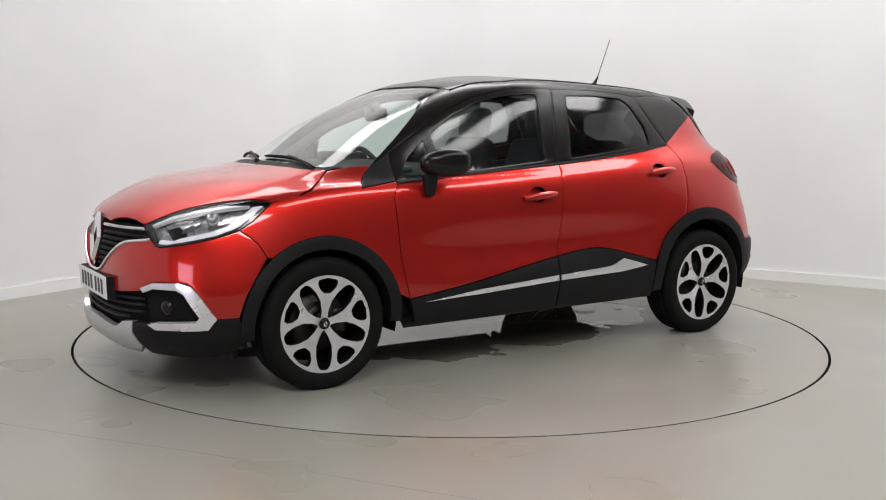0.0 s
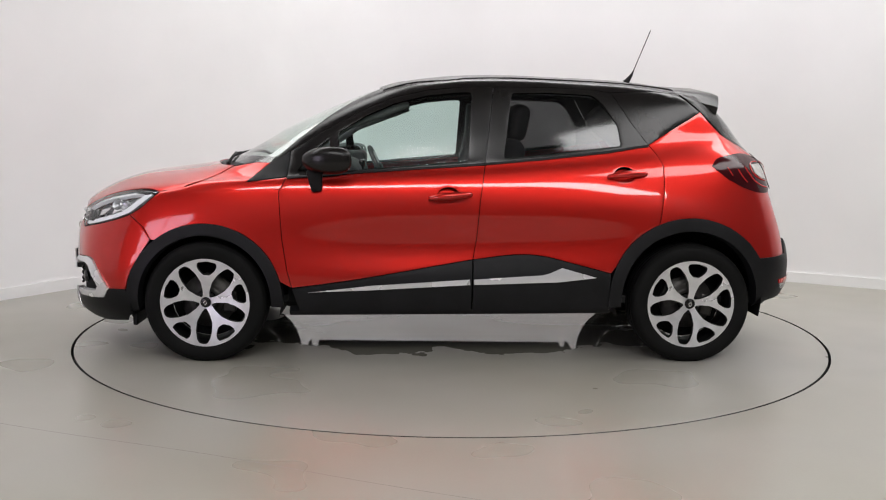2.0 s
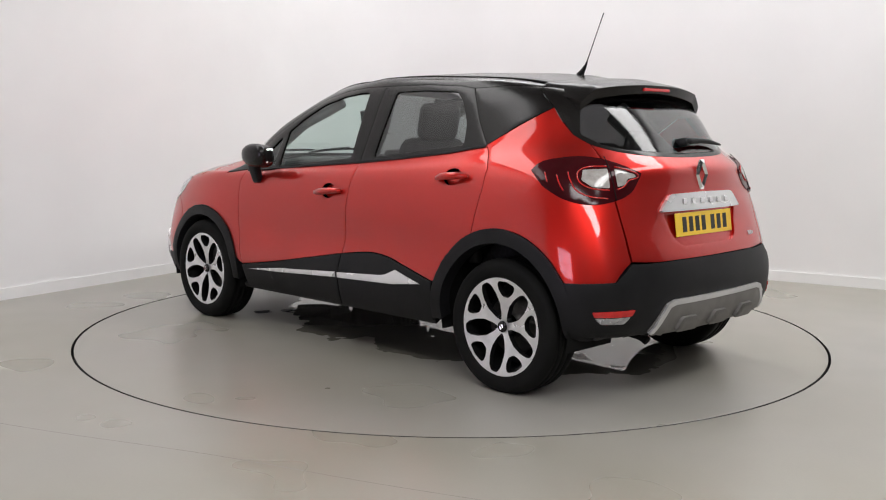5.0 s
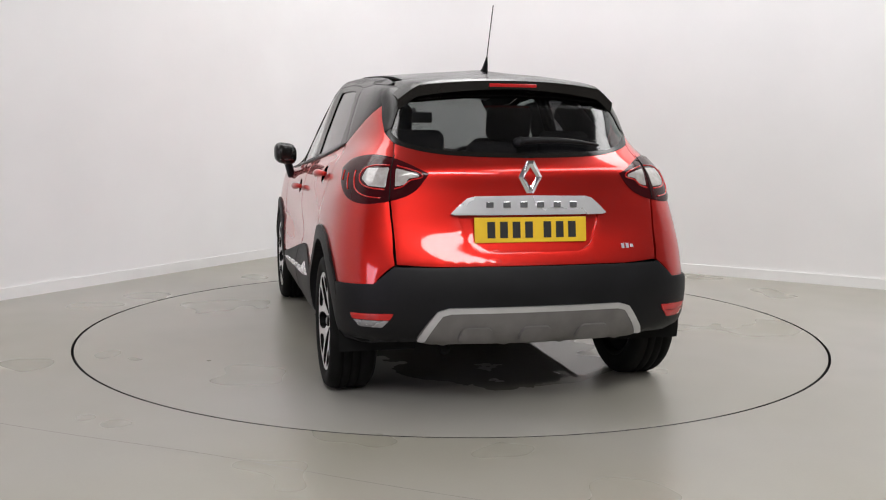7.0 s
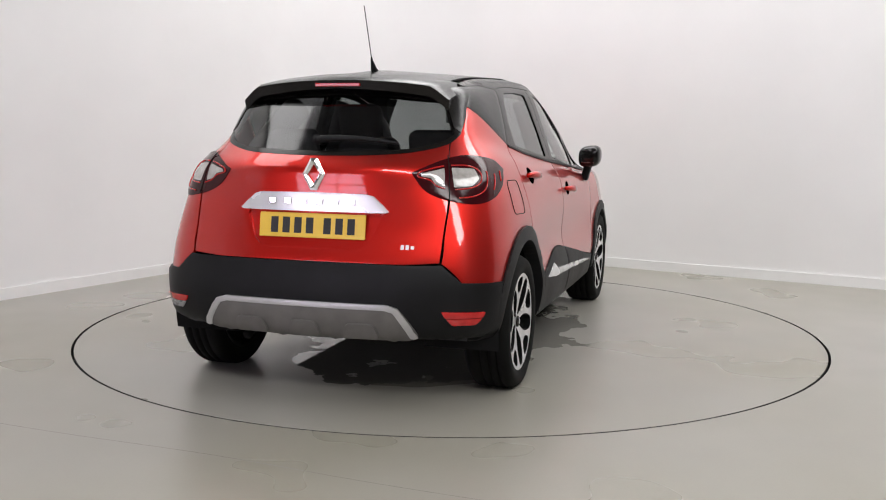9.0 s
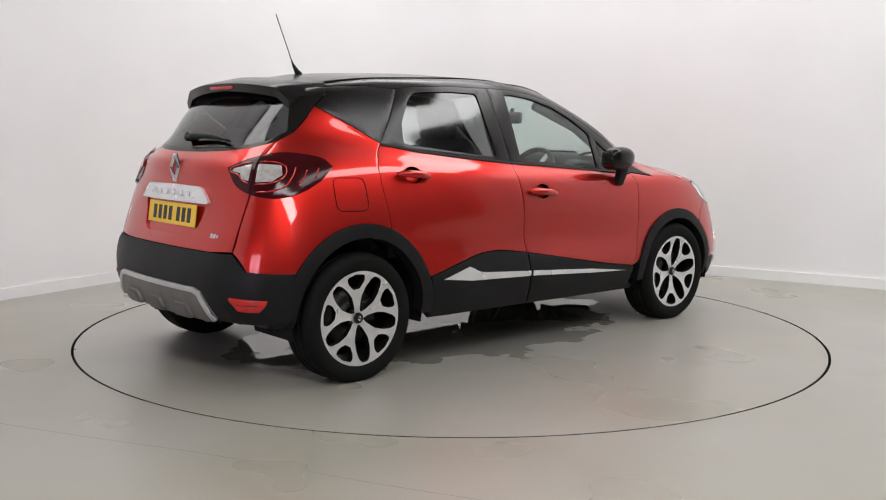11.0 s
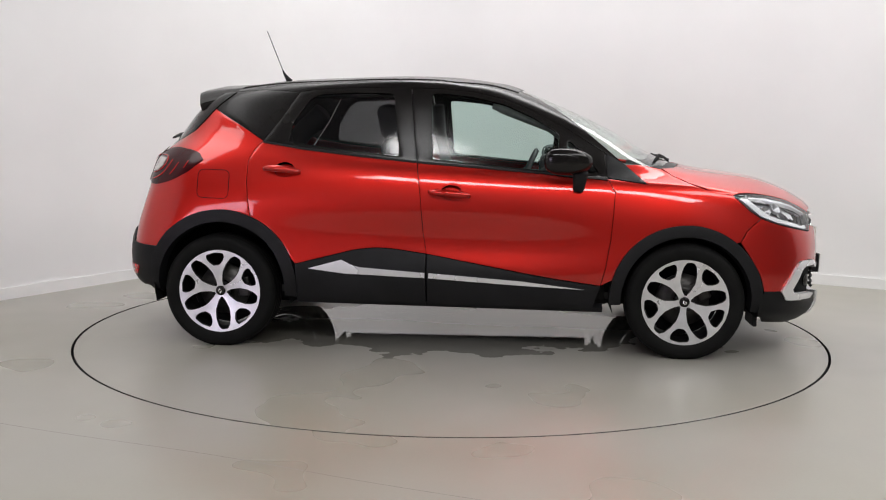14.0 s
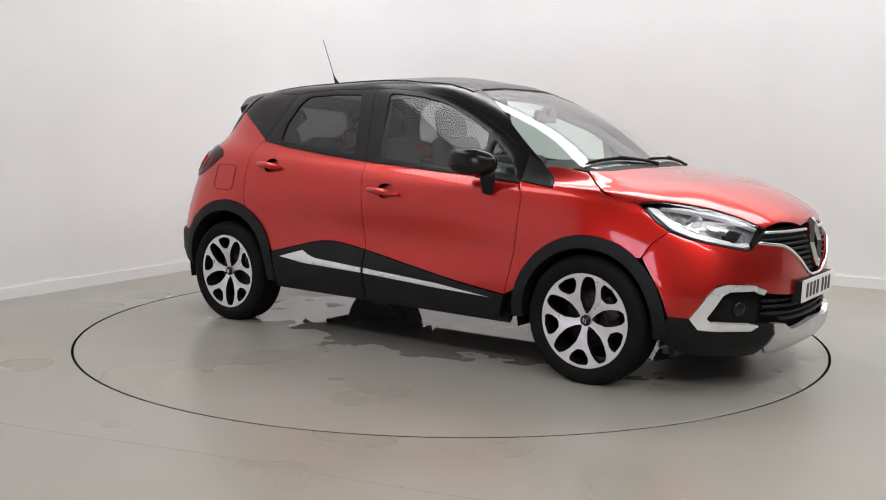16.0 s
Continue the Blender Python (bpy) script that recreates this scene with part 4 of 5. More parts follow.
# wing mirrors
def wing_mirror(s):
    bm = bmesh.new()
    bmesh.ops.create_uvsphere(bm, u_segments=28, v_segments=16, radius=1)
    for v in bm.verts:
        x, y, z = v.co
        e = 3.0
        k = (abs(x) ** e + abs(y) ** e + abs(z) ** e) ** (-1 / e)
        x, y, z = x * k, y * k, z * k
        x2 = x * (.135 if x > 0 else .115)
        v.co = (.648 + x2 - .035 * (y > 0) * y, s * (.868 + y * .075 * (1 - .1 * max(x, 0))), 1.076 + z * .071 * (1 - .32 * max(x, 0) ** 2) + .008 * y)
    if s < 0:
        bmesh.ops.reverse_faces(bm, faces=bm.faces[:])
    house = part("wing_mirror", smooth_bm(bm), GLOSS_BLACK, car, "gloss black door mirror housing")
    bm = box_bm(-.036, .036, -.024, .024, -.06, .06, .016, 3)
    for v in bm.verts:
        v.co = (v.co.x * (1 + .25 * v.co.z / .06), v.co.y, v.co.z)
    bmesh.ops.transform(bm, matrix=pose(.715, s * .832, .970, s * -14, 6, 0), verts=bm.verts[:])
    part("mirror_foot", smooth_bm(bm), PLASTIC, house, "black plastic mirror foot")
    bm = box_bm(-.004, .004, -.044, .044, -.042, .042, .002, 1)
    bmesh.ops.transform(bm, matrix=pose(.541, .866, 1.076, 0, 0, 8), verts=bm.verts[:])
    if s < 0:
        bmesh.ops.scale(bm, vec=(1, -1, 1), verts=bm.verts[:])
        bmesh.ops.reverse_faces(bm, faces=bm.faces[:])
    part("mirror_glass", bm, CHROME, house, "mirror glass")


for s in (1, -1):
    wing_mirror(s)

# ---------------------------------------------------------------- wheels
WHEEL_R, RIM_R = .325, .236


def rim_face_mesh():
    """Bright five-spoke face: long windows between the spokes, short ones in each fork near the rim."""
    outer = [(RIM_R * math.cos(a), RIM_R * math.sin(a)) for a in np.linspace(0, 2 * math.pi, 73)[:-1]]
    holes = []
    for k in range(5):
        a = radians(90 + 72 * k)
        b = a + radians(36)
        def across(r, d, c):
            return (r * RIM_R * math.cos(c) - d * RIM_R * math.sin(c), r * RIM_R * math.sin(c) + d * RIM_R * math.cos(c))
        fork = [(.625, .075), (.735, .185), (.83, .225), (.905, .21)]
        leaf = [(.17, .035), (.25, .09), (.45, .172), (.66, .18), (.84, .145), (.935, .085)]
        for side, c in ((fork, a), (leaf, b)):
            ring = [across(r, -d, c) for r, d in side] + [across(.945, 0, c)] + [across(r, d, c) for r, d in reversed(side)]
            holes.append(rounded(ring, .008, 3))
    outer = divide(outer, .02)
    holes = [divide(h, .014) for h in holes]
    uv, tris = fill(outer, holes, .016)
    dish = lambda r: .012 - .030 * max(0, 1 - r / RIM_R) ** 1.3
    pos = [Vector((u, dish(math.hypot(u, v)), v)) for u, v in uv]
    edges = set()
    for t in tris:
        edges |= {(t[0], t[1]), (t[1], t[2]), (t[2], t[0])}
    border = [(a, b) for a, b in edges if (b, a) not in edges]
    flip = (pos[tris[0][1]] - pos[tris[0][0]]).cross(pos[tris[0][2]] - pos[tris[0][0]]).y < 0
    if flip:
        tris = [t[::-1] for t in tris]
        border = [(b, a) for a, b in border]
    verts, faces, low = list(pos), list(tris), {}
    mats = [0] * len(faces)
    for a, b in border:
        for k in (a, b):
            if k not in low:
                low[k] = len(verts)
                verts.append(Vector((pos[k].x, pos[k].y - .032, pos[k].z)))
        faces.append((b, a, low[a], low[b]))
        mats.append(1)
    me = mesh_of("rim_face", verts, faces, ALLOY)
    me.materials.append(RIM_BLACK)
    me.polygons.foreach_set("material_index", mats)
    return me


def bm_mesh(name, bm, mat):
    me = bpy.data.meshes.new(name)
    bm.to_mesh(me)
    bm.free()
    me.materials.append(mat)
    return me


def tyre_mesh():
    prof = [(RIM_R - .006, .004), (RIM_R + .004, .012), (RIM_R + .022, .020), (RIM_R + .05, .023), (RIM_R + .068, .018), (WHEEL_R - .010, .004), (WHEEL_R - .003, -.010)]
    for y in (-.045, -.085, -.125):
        prof += [(WHEEL_R, y + .014), (WHEEL_R - .008, y + .012), (WHEEL_R - .008, y + .004), (WHEEL_R, y + .002)]
    prof += [(WHEEL_R - .003, -.165), (WHEEL_R - .012, -.178), (RIM_R + .05, -.198), (RIM_R, -.18)]
    bm = lathe_bm(prof, 72)
    return bm_mesh("tyre", bm, RUBBER)


WHEEL_MESHES = {
    "rim_face": rim_face_mesh(),
    "tyre": tyre_mesh(),
    "barrel": bm_mesh("wheel", lathe_bm([(RIM_R - .002, .010), (RIM_R - .010, -.01), (RIM_R - .022, -.06), (RIM_R - .022, -.17), (RIM_R, -.18)], 56), RIM_BLACK),
    "disc": bm_mesh("brake_disc", lathe_bm([(.055, -.055), (.062, -.082), (.075, -.084), (.145, -.084), (.145, -.104), (.05, -.104)], 48), STEEL),
    "cap": bm_mesh("hub_cap", lathe_bm([(0, .004), (.020, .003), (.026, 0), (.028, -.006)], 28), GLOSS_BLACK),
    "bolt": bm_mesh("wheel_bolt", lathe_bm([(0, .0), (.007, .0), (.011, -.004), (.011, -.02)], 12), RIM_BLACK),
    "back": bm_mesh("wheel_back", lathe_bm([(0, -.12), (.16, -.12), (RIM_R - .03, -.15)], 40), DARK),
    "caliper": bm_mesh("brake_caliper", box_bm(-.15, -.075, -.115, -.07, -.06, .06, .012), STEEL),
}


def wheel(x, s, turn):
    hub = part("wheel", WHEEL_MESHES["barrel"], RIM_BLACK, car, "alloy wheel with bright five-spoke face")
    hub.matrix_basis = pose(x, s * .835, WHEEL_R - .008, 0, turn, 0) if s > 0 else pose(x, s * .835, WHEEL_R - .008, 0, turn, 180)
    part("tyre", WHEEL_MESHES["tyre"], RUBBER, hub, "black rubber tyre")
    part("rim_face", WHEEL_MESHES["rim_face"], ALLOY, hub, "diamond-cut face with black windows")
    part("brake_disc", WHEEL_MESHES["disc"], STEEL, hub, "dull steel brake disc")
    part("wheel_back", WHEEL_MESHES["back"], DARK, hub, "dark back of the wheel")
    part("brake_caliper", WHEEL_MESHES["caliper"], STEEL, hub)
    part("hub_cap", WHEEL_MESHES["cap"], GLOSS_BLACK, hub, "black hub cap").location = (0, -.002, 0)
    for k in range(5):
        a = radians(90 + 72 * k + 36)
        b = part("wheel_bolt", WHEEL_MESHES["bolt"], RIM_BLACK, hub)
        b.location = (.046 * math.cos(a), -.008, .046 * math.sin(a))
    em = diamond(hub, Matrix.Translation((0, .003, 0)) @ Matrix(((1, 0, 0, 0), (0, 0, 1, 0), (0, 1, 0, 0), (0, 0, 0, 1))), 0, .011, .014, .005, .002, CHROME, "tiny bright emblem")


for x, s, turn in ((1.303, 1, -3.5), (-1.303, 1, -9), (1.303, -1, 29.5), (-1.303, -1, 7)):
    wheel(x, s, turn)

# wheel wells and underside
for cx, cz in ((1.303, .335), (-1.292, .345)):
    for s in (1, -1):
        bm = bmesh.new()
        r = .40
        prev = None
        for k in range(25):
            a = radians(-14 + 208 * k / 24)
            cur = [bm.verts.new((cx + r * math.cos(a), s * y, cz + r * math.sin(a))) for y in (.83, .48)]
            if prev:
                bm.faces.new((prev[0], cur[0], cur[1], prev[1]))
            prev = cur
        back = [bm.verts.new((cx + r * math.cos(radians(-14 + 208 * k / 24)), s * .48, cz + r * math.sin(radians(-14 + 208 * k / 24)))) for k in range(25)]
        bm.faces.new(back)
        part("wheel_well", smooth_bm(bm), DARK, car, "black wheel arch liner")
for x0, x1, y, z0, z1 in ((.90, -.88, .70, .27, .33), (1.95, 1.70, .60, .20, .34), (1.72, .90, .44, .23, .34), (-.88, -1.72, .44, .27, .36), (-1.70, -1.84, .60, .31, .38)):
    part("underbody", box_bm(x1, x0, -y, y, z0, z1, .02), DARK, car, "black underbody panel")
for cx in (1.303, -1.303):
    part("axle", tube_bm([(cx, -.72, .30), (cx, .72, .30)], .035, 12), DARK, car, "dark axle")
for s in (1, -1):
    part("mud_deflector", box_bm(1.695, 1.72, s * .62 - .10, s * .62 + .10, .17, .26, .006), PLASTIC, car, "black air deflector ahead of the wheel")


def inner_shell():
    """Dark structure behind the painted panels, open at the wheels and above the waist."""
    verts = HV - HN * .065
    keep = []
    for t in HT:
        c = HV[t].mean(0)
        if c[2] > .97 or (c[2] < .29 and -1.0 < c[0] < 1.0) or any(math.hypot(c[0] - ax, c[2] - az) < .44 and abs(c[1]) > .45 for ax, az in ((1.303, .33), (-1.292, .345))):
            continue
        keep.append(tuple(int(k) for k in t))
    return mesh_of("inner_structure", verts, keep, DARK, True)


part("inner_structure", inner_shell(), DARK, car, "dark structure behind the panels")

# ---------------------------------------------------------------- plates, badges, wipers, aerial
def number_plate(at, mat, lab, n):
    bm = box_bm(-.26, .26, -.0555, .0555, 0, .006, .002)
    bmesh.ops.transform(bm, matrix=at, verts=bm.verts[:])
    pl = part("number_plate", bm, mat, car, lab)
    x = -.205
    for k in range(n):
        if k == 4:
            x += .028
        bm = box_bm(x + .003, x + .039, -.036, .036, .0062, .0072)
        bmesh.ops.transform(bm, matrix=at, verts=bm.verts[:])
        part("character_bar", bm, INK, pl)
        x += .058
    return pl


number_plate(Matrix.Translation((2.168, 0, .478)) @ FACE_FRONT @ pose(0, 0, 0, 2, 0, 0), PLATE_W, "white front number plate with black bars", 7)
number_plate(Matrix.Translation((-1.868, 0, .806)) @ FACE_REAR @ pose(0, 0, 0, -8, 0, 0), PLATE_Y, "yellow rear number plate with black bars", 7)
part("plate_holder", box_bm(2.12, 2.164, -.265, .265, .422, .534, .004), PLASTIC, front_bumper, "black plate holder")
half = polar([(0, .956), (15, .952), (17, .944), (19.5, .905), (21, .876), (20, .870), (0, .870)])
bar = panel("gate_trim", "rear", both_ends(half), BRIGHT, tailgate, "bright trim bar with raised marks", lift=.022, thick=.03, bulge=.006, gap=0, step=.018)
for k in range(6):
    y = .192 - .077 * k
    p, n = on_skin("rear", math.degrees(math.atan2(y, .95)) * ANG, .914, .024)
    bm = box_bm(-.017, .017, -.0135, .0135, 0, .005, .0015)
    bmesh.ops.transform(bm, matrix=Matrix.Translation(p) @ FACE_REAR @ pose(0, 0, 0, -6, 0, 0), verts=bm.verts[:])
    part("raised_mark", bm, CHROME, bar)
for k in range(3):
    p, n = on_skin("rear", -(24.0 + 1.15 * k) * ANG, .727, .001)
    bm = box_bm(-.0075, .0075, -.011 + .003 * (k == 2), .011 - .004 * (k == 2), 0, .003, .001)
    bmesh.ops.transform(bm, matrix=Matrix.Translation(p) @ n.to_track_quat("Z", "Y").to_matrix().to_4x4(), verts=bm.verts[:])
    part("badge_mark", bm, SATIN, tailgate)

# wipers lie on the windscreen; blades and arms
for name, a, b, piv in (("wiper", (1.215, .55), (1.235, -.02), (1.222, .53)), ("wiper", (1.255, -.06), (1.14, -.565), (1.285, -.02))):
    p = [on_skin("top", a[0] + (b[0] - a[0]) * k / 10, a[1] + (b[1] - a[1]) * k / 10, .008)[0] for k in range(11)]
    w = part("wiper", tube_bm(p, .009, 6, [.6] + [1] * 9 + [.6]), DARK, car, "black windscreen wiper")
    p0 = on_skin("top", *piv, .004)[0]
    arm = [p0, p0.lerp(p[5], .4) + Vector((0, 0, .008)), p[5] + Vector((0, 0, .009))]
    part("wiper_arm", tube_bm(spline(arm, 4), .008, 8), PLASTIC, w, "black wiper arm")
    part("wiper_pivot", tube_bm([p0 - Vector((0, 0, .02)), p0 + Vector((0, 0, .008))], .013, 12), PLASTIC, w)
p0 = on_skin("back", .02, 1.175, .03)[0]
p1 = on_skin("back", -.36, 1.158, .03)[0]
w = part("rear_wiper", tube_bm([p0.lerp(p1, k / 8) + Vector((0, 0, .012 * math.sin(math.pi * k / 8))) for k in range(9)], .013, 8, [1.3, 1.3, 1.2, 1, 1, .9, .8, .6, .4]), PLASTIC, car, "black rear wiper")
part("wiper_pivot", tube_bm([p0 + Vector((.06, 0, -.01)), p0 + Vector((-.012, 0, 0))], .022, 12), PLASTIC, w)
base = on_skin("top", -1.115, 0, 0)[0]
aerial = part("aerial", tube_bm([base + Vector((.02, 0, -.004)), base + Vector((.005, 0, .012)), base + Vector((-.02, 0, .05)), base + Vector((-.028, 0, .07))], .017, 12, [1.2, .9, .4, .22]), PLASTIC, car, "thin black roof aerial")
part("aerial_rod", tube_bm([base + Vector((-.018, 0, .045)), base + Vector((-.125, 0, .312))], .0026, 8), PLASTIC, aerial)

# ---------------------------------------------------------------- cabin
def soft_box(sx, sy, sz, bev):
    return smooth_bm(box_bm(-sx / 2, sx / 2, -sy / 2, sy / 2, -sz / 2, sz / 2, bev, 4))


def moved(bm, m):
    bmesh.ops.transform(bm, matrix=m, verts=bm.verts[:])
    return bm


for y in (.36, -.36):
    seat = part("front_seat", moved(soft_box(.50, .48, .16, .06), pose(.02, y, .58, 0, -6, 0)), CLOTH, car, "dark cloth front seat")
    part("backrest", moved(soft_box(.15, .46, .62, .07), pose(-.27, y, .90, 0, -20, 0)), CLOTH, seat, "dark cloth backrest")
    part("headrest", moved(soft_box(.11, .27, .21, .05), pose(-.395, y, 1.285, 0, -12, 0)), CLOTH, seat, "dark cloth headrest")
    for d in (-.06, .06):
        part("headrest_post", tube_bm([(-.355, y + d, 1.14), (-.385, y + d, 1.24)], .007, 8), STEEL, seat, "steel headrest post")
bench = part("rear_seat", moved(soft_box(.48, 1.22, .18, .06), pose(-.88, 0, .60, 0, -6, 0)), CLOTH, car, "dark cloth rear bench")
part("backrest", moved(soft_box(.16, 1.24, .56, .06), pose(-1.15, 0, .84, 0, -20, 0)), CLOTH, bench, "dark cloth rear backrest")
for y in (.38, 0, -.38):
    part("headrest", moved(soft_box(.10, .26, .15 if y else .10, .04), pose(-1.25, y, 1.165 if y else 1.13, 0, -12, 0)), CLOTH, bench, "dark cloth headrest")
part("parcel_shelf", box_bm(-1.62, -1.26, -.56, .56, .985, 1.0, .004), TRIM, car, "black parcel shelf")
dash = part("dashboard", moved(soft_box(.46, 1.30, .30, .09), pose(.72, 0, .90, 0, 8, 0)), TRIM, car, "soft black dashboard")
part("dash_top", moved(soft_box(.50, 1.30, .03, .012), pose(.95, 0, 1.02, 0, 4, 0)), TRIM, dash)
part("instrument_hood", moved(soft_box(.20, .36, .10, .04), pose(.60, -.36, 1.055, 0, 0, 0)), TRIM, dash, "black instrument hood")
part("screen", moved(soft_box(.03, .22, .14, .01), pose(.52, 0, .99, 0, -12, 0)), GLOSS_BLACK, dash, "black glossy screen")
at = pose(.40, -.36, .955, 0, -65, 0)
ring = [at @ Vector((.185 * math.cos(a), .185 * math.sin(a), 0)) for a in np.linspace(0, 2 * math.pi, 33)]
sw = part("steering_wheel", tube_bm(ring, .016, 10), TRIM, car, "black steering wheel")
part("wheel_hub", moved(soft_box(.15, .17, .05, .02), at), TRIM, sw)
for a in (0, 120, 240):
    v = at @ Vector((.18 * math.cos(radians(a + 90)), .18 * math.sin(radians(a + 90)), 0))
    part("wheel_spoke", tube_bm([at.translation, v], .014, 8), SATIN if a else TRIM, sw)
part("rear_view_mirror", moved(soft_box(.03, .24, .075, .014), pose(.56, 0, 1.325, 0, 10, 0)), TRIM, car, "black rear-view mirror")
part("mirror_stalk", tube_bm([(.57, 0, 1.34), (.60, 0, 1.385)], .014, 8), TRIM, car)
for s in (1, -1):
    part("door_card", moved(soft_box(1.80, .05, .46, .02), pose(-.12, s * .70, .77, s * -2, 2.5, 0)), TRIM, car, "black inner door trim")
    part("inner_pillar", tube_bm([on_skin("side", -.20, 1.44, -.07, s)[0], on_skin("side", -.19, 1.25, -.08, s)[0], on_skin("side", -.15, 1.06, -.09, s)[0]], .042, 8), TRIM, car, "dark inner door pillar")
    part("inner_pillar", tube_bm([on_skin("side", .24, 1.43, -.06, s)[0], on_skin("side", .58, 1.30, -.06, s)[0], on_skin("side", .90, 1.08, -.06, s)[0]], .030, 8), GREY_TRIM, car, "grey inner windscreen pillar")
    part("inner_pillar", tube_bm([on_skin("side", -1.0, 1.42, -.13, s)[0], on_skin("side", -1.12, 1.30, -.13, s)[0], on_skin("side", -1.30, 1.15, -.13, s)[0]], .075, 8), TRIM, car, "dark inner rear pillar")
lining = [(.36, 0), (.35, .44), (.0, .52), (-.5, .53), (-1.0, .51), (-1.25, .46), (-1.27, 0)]
panel("headlining", "top", lining + [(u, -v) for u, v in lining[-2:0:-1]], LINING, car, "pale grey headlining", lift=-.035, thick=.005, gap=0, step=.06)
part("cabin_floor", box_bm(-1.75, .95, -.70, .70, .30, .34), TRIM, car, "dark cabin floor")
part("bulkhead", box_bm(.93, .96, -.68, .68, .34, 1.0), TRIM, car, "dark bulkhead")
# ---------------------------------------------------------------- the studio
CURVE = 1.1


def wall_run(name, pts, inner_side, mat, z0, z1, thick):
    """A wall along plan points in the room's own axes, thickened outwards."""
    bm = bmesh.new()
    n = len(pts)
    rows = []
    for i, p in enumerate(pts):
        a, b = Vector(pts[max(i - 1, 0)]), Vector(pts[min(i + 1, n - 1)])
        d = (b - a).normalized()
        o = Vector((-d.y, d.x)) * inner_side * thick
        q = Vector(p) + o
        rows.append([bm.verts.new((p[0], p[1], z0)), bm.verts.new((p[0], p[1], z1)), bm.verts.new((q.x, q.y, z1)), bm.verts.new((q.x, q.y, z0))])
    for a, b in zip(rows, rows[1:]):
        for k in range(4):
            bm.faces.new((a[k], b[k], b[(k + 1) % 4], a[(k + 1) % 4]))
    bm.faces.new(rows[0])
    bm.faces.new(rows[-1][::-1])
    bmesh.ops.recalc_face_normals(bm, faces=bm.faces[:])
    for f in bm.faces:
        f.smooth = True
    bmesh.ops.split_edges(bm, edges=[e for e in bm.edges if e.calc_face_angle(0) > radians(50)])
    ob = part(name, bm, mat, None)
    ob.matrix_basis = ROOM
    return tagged(ob, kind="structure")


bend = [(CURVE - CURVE * math.sin(radians(a)), -CURVE + CURVE * math.cos(radians(a))) for a in np.linspace(90, 0, 17)]
wall_run("wall_north_west", [(0, -ROOM_D)] + bend + [(ROOM_W, 0)], 1, WALL_WHITE, 0, ROOM_H, .2)
wall_run("wall_east", [(ROOM_W, 0), (ROOM_W, -ROOM_D)], 1, WALL_DARK, 0, ROOM_H, .2)
skirt = [(.014, -ROOM_D)] + [(CURVE - (CURVE - .014) * math.sin(radians(a)), -CURVE + (CURVE - .014) * math.cos(radians(a))) for a in np.linspace(90, 0, 17)] + [(ROOM_W, -.014)]
wall_run("baseboard", skirt, 1, SKIRT_WHITE, 0, .085, .012)

# south wall with its window, behind the camera
WX0, WX1, WZ0, WZ1 = 1.5, 3.9, .5, 2.7
for k, (x0, x1, z0, z1) in enumerate(((0, WX0, 0, ROOM_H), (WX1, ROOM_W, 0, ROOM_H), (WX0, WX1, 0, WZ0), (WX0, WX1, WZ1, ROOM_H))):
    ob = part("wall_south", box_bm(x0, x1, -ROOM_D - .2, -ROOM_D, z0, z1), WALL_DARK, None)
    ob.matrix_basis = ROOM
    tagged(ob, kind="structure")
win = part("window_1", box_bm(WX0, WX1, -ROOM_D - .12, -ROOM_D - .08, WZ0, WZ0 + .06), SKIRT_WHITE, None, "white-framed window behind the camera")
win.matrix_basis = ROOM
tagged(win, kind="structure")
for x0, x1, z0, z1 in ((WX0, WX1, WZ1 - .06, WZ1), (WX0, WX0 + .06, WZ0 + .06, WZ1 - .06), (WX1 - .06, WX1, WZ0 + .06, WZ1 - .06), ((WX0 + WX1) / 2 - .05, (WX0 + WX1) / 2 + .05, WZ0 + .06, WZ1 - .06), (WX0 + .06, WX1 - .06, 1.5, 1.6)):
    part("window_frame", box_bm(x0, x1, -ROOM_D - .12, -ROOM_D - .08, z0, z1), SKIRT_WHITE, win)
DAY = make_glow("daylight_outside", (0.90, 0.76, 1.0), 3.5)
sky = part("backdrop", box_bm(WX0 - .5, WX1 + .5, -ROOM_D - .42, -ROOM_D - .40, WZ0 - .5, WZ1 + .5), DAY, None)
sky.matrix_basis = ROOM
tagged(sky, kind="structure")

ob = part("ceiling", box_bm(-.2, ROOM_W + .2, -ROOM_D - .2, .2, ROOM_H, ROOM_H + .2), CEILING_GREY, None)
ob.matrix_basis = ROOM
tagged(ob, kind="structure")


def fill_strip():
    ls = tagged(new("fill_strip"), "long white ceiling strip added out of view for fill light", "ceiling light", "ceiling light strips")
    part("housing", box_bm(-STRIP_W / 2 - .03, STRIP_W / 2 + .03, -STRIP_L / 2 - .03, STRIP_L / 2 + .03, -.05, 0, .01), SKIRT_WHITE, ls, "white metal housing")
    part("diffuser", box_bm(-STRIP_W / 2, STRIP_W / 2, -STRIP_L / 2, STRIP_L / 2, -.062, -.045, .004), GLOW, ls, "glowing white diffuser")
    return ls


first = fill_strip()
first.matrix_basis = ROOM @ pose(*STRIPS[0][:2], ROOM_H, 0, 0, STRIPS[0][2])
for x, y, turn, watts in STRIPS[1:]:
    copy_thing(first, ROOM @ pose(x, y, ROOM_H, 0, 0, turn))


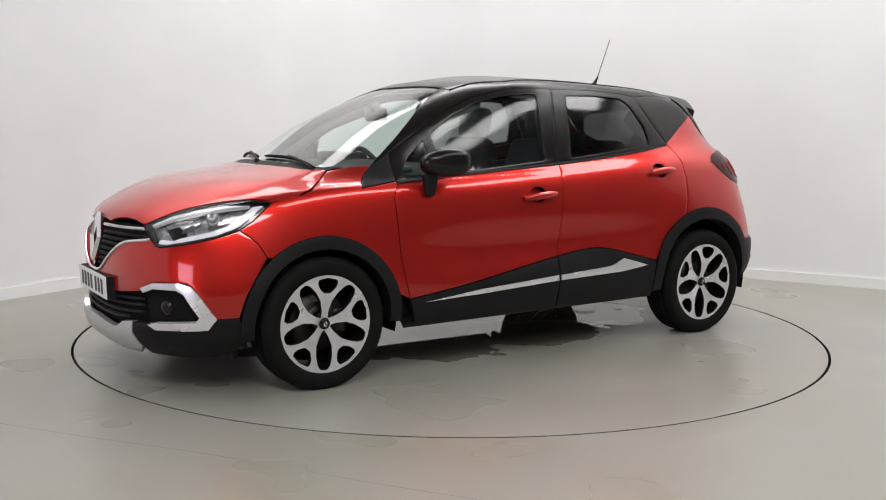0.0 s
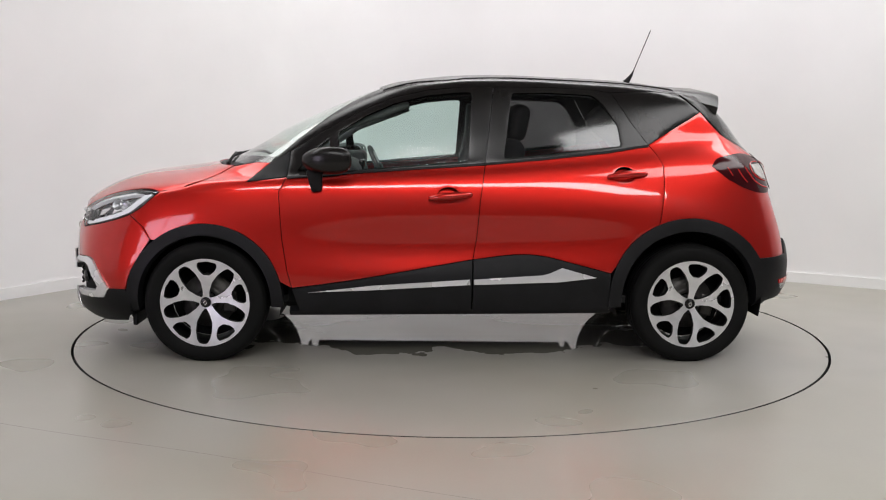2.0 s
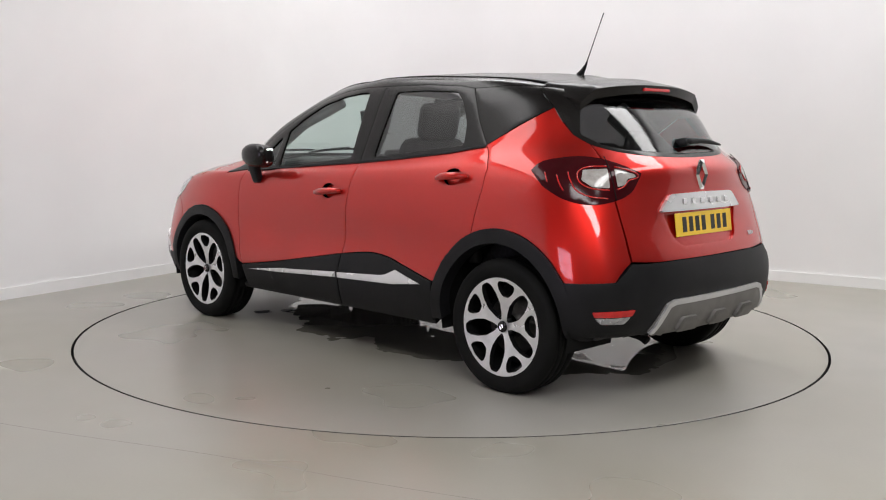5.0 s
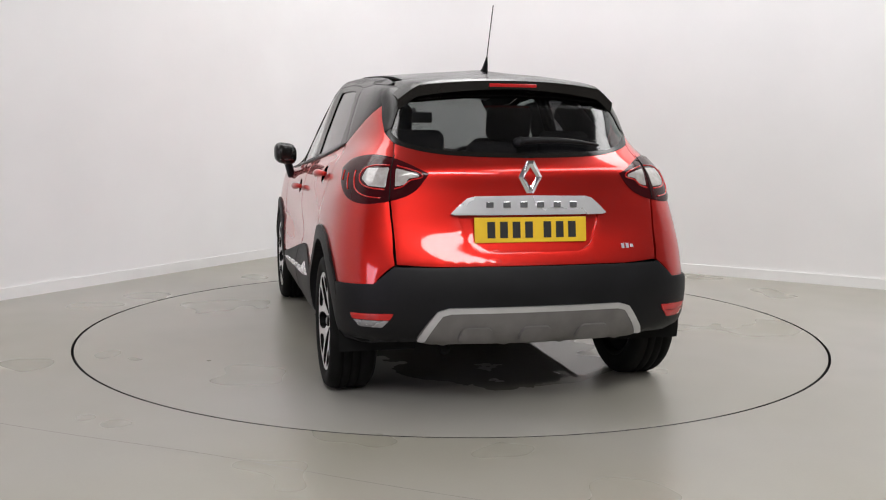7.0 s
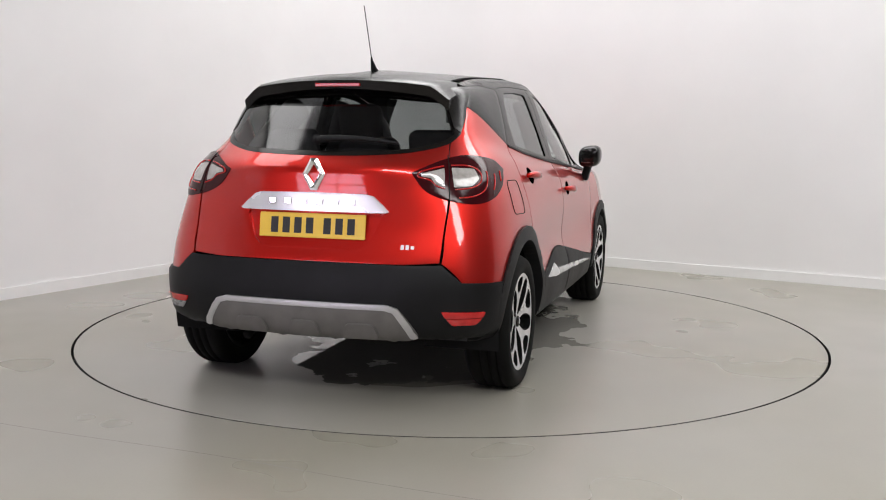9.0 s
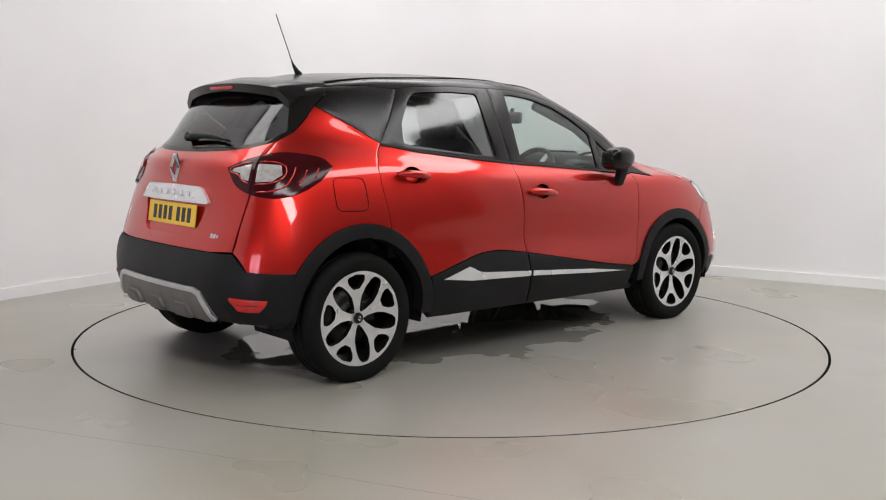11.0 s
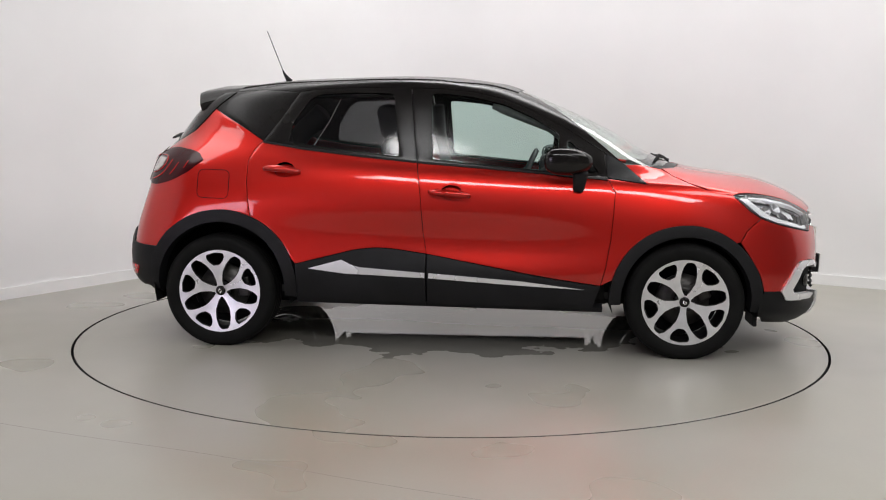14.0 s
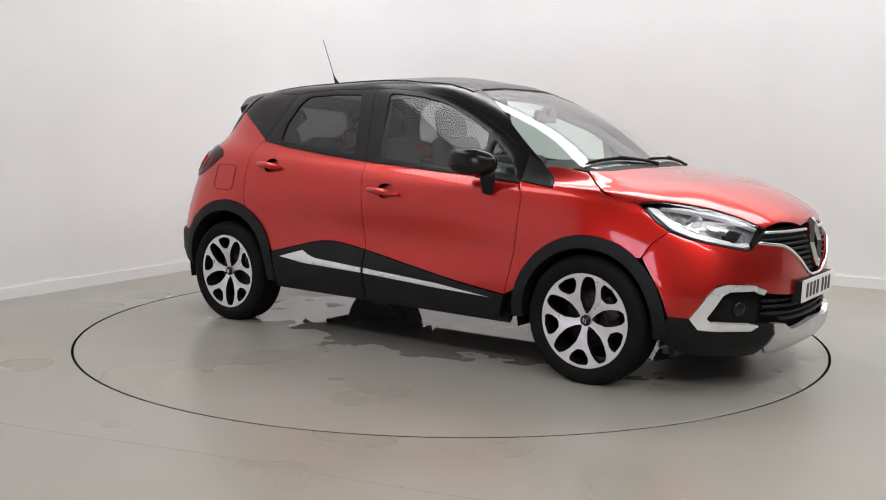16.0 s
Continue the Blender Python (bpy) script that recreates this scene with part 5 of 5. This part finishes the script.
# floor with a round opening, the turntable in it and the gap between, shaded by dark colour
def ring_floor():
    rect = [ROOM @ Vector(p) for p in ((-.2, .2, 0), (-.2, -ROOM_D - .2, 0), (ROOM_W + .2, -ROOM_D - .2, 0), (ROOM_W + .2, .2, 0))]
    outer = divide([(p.x, p.y) for p in rect], .8)
    hole = [((DISC_R + DISC_GAP) * math.cos(a), (DISC_R + DISC_GAP) * math.sin(a)) for a in np.linspace(0, 2 * math.pi, 181)[:-1]]
    uv, tris = fill(outer, [hole], .8)
    verts = [(u, v, 0) for u, v in uv]
    faces = list(tris)
    if sum((uv[t[1]][0] - uv[t[0]][0]) * (uv[t[2]][1] - uv[t[0]][1]) - (uv[t[1]][1] - uv[t[0]][1]) * (uv[t[2]][0] - uv[t[0]][0]) for t in tris) < 0:
        faces = [t[::-1] for t in faces]
    b = len(verts)
    n = len(hole)
    verts += [(x, y, 0) for x, y in hole] + [(x, y, -.08) for x, y in hole]
    faces += [(b + k, b + n + k, b + n + (k + 1) % n, b + (k + 1) % n) for k in range(n)]
    me = mesh_of("floor", verts, faces, FLOOR)
    # the opening's wall is coloured dark to stand for shade in the gap
    me.materials.append(DARK)
    for p in me.polygons:
        p.material_index = 1 if len(p.vertices) == 4 else 0
    return me


fl = part("floor", ring_floor(), FLOOR, None)
tagged(fl, kind="structure")
pit = lathe_bm([(0, -.075), (DISC_R + .02, -.075), (DISC_R + .02, -.01)], 120)
bmesh.ops.rotate(pit, cent=(0, 0, 0), matrix=Matrix.Rotation(math.pi / 2, 3, "X"), verts=pit.verts[:])
tagged(part("floor_pit", pit, DARK, None), kind="structure")
disc_bm = lathe_bm([(DISC_R - .001, -.0015), (DISC_R - .003, 0), (DISC_R * .66, 0), (DISC_R * .33, 0), (0, 0)], 180)
bmesh.ops.rotate(disc_bm, cent=(0, 0, 0), matrix=Matrix.Rotation(math.pi / 2, 3, "X"), verts=disc_bm.verts[:])
for f in disc_bm.faces:
    f.smooth = False
turntable = tagged(new("turntable"), "round grey resin-coated turntable set flush in the floor", "turntable")
part("disc", disc_bm, DISC_FLOOR, turntable, "worn grey resin disc with pools of water")
# the disc's side gets the same dark colour in place of shade
edge_bm = lathe_bm([(DISC_R - .03, -.06), (DISC_R, -.06), (DISC_R, -.0016), (DISC_R - .03, -.0016)], 180)
bmesh.ops.rotate(edge_bm, cent=(0, 0, 0), matrix=Matrix.Rotation(math.pi / 2, 3, "X"), verts=edge_bm.verts[:])
part("disc_edge", edge_bm, DARK, turntable, "disc edge, coloured dark for the shade in the gap")

# a hairline joint in the floor near the camera
crack = [(-2.35, -1.95), (-1.6, -2.25), (-.9, -2.5), (-.2, -2.8), (.6, -3.1)]
bm = bmesh.new()
prev = None
for x, y in curve2(crack, 6):
    w = .0016
    cur = [bm.verts.new((x, y - w, .0008)), bm.verts.new((x, y + w, .0008))]
    if prev:
        bm.faces.new((prev[0], cur[0], cur[1], prev[1]))
    prev = cur
tagged(part("floor_joint", bm, simple("grey_joint_filler", (.16, .155, .145), (.20, .195, .18), .7), None), kind="structure")


# ---------------------------------------------------------------- what moves
def motions():
    car_rows, disc_rows = [], []
    for k in range(33):
        t = k * 0.5
        spin = pose(0, 0, 0, 0, 0, TURN0 + SPEED * t)
        car_rows.append((t, spin @ pose(CAR_X, CAR_Y, 0)))
        disc_rows.append((t, spin))
    walk(car, car_rows)
    walk(turntable, disc_rows)


motions()
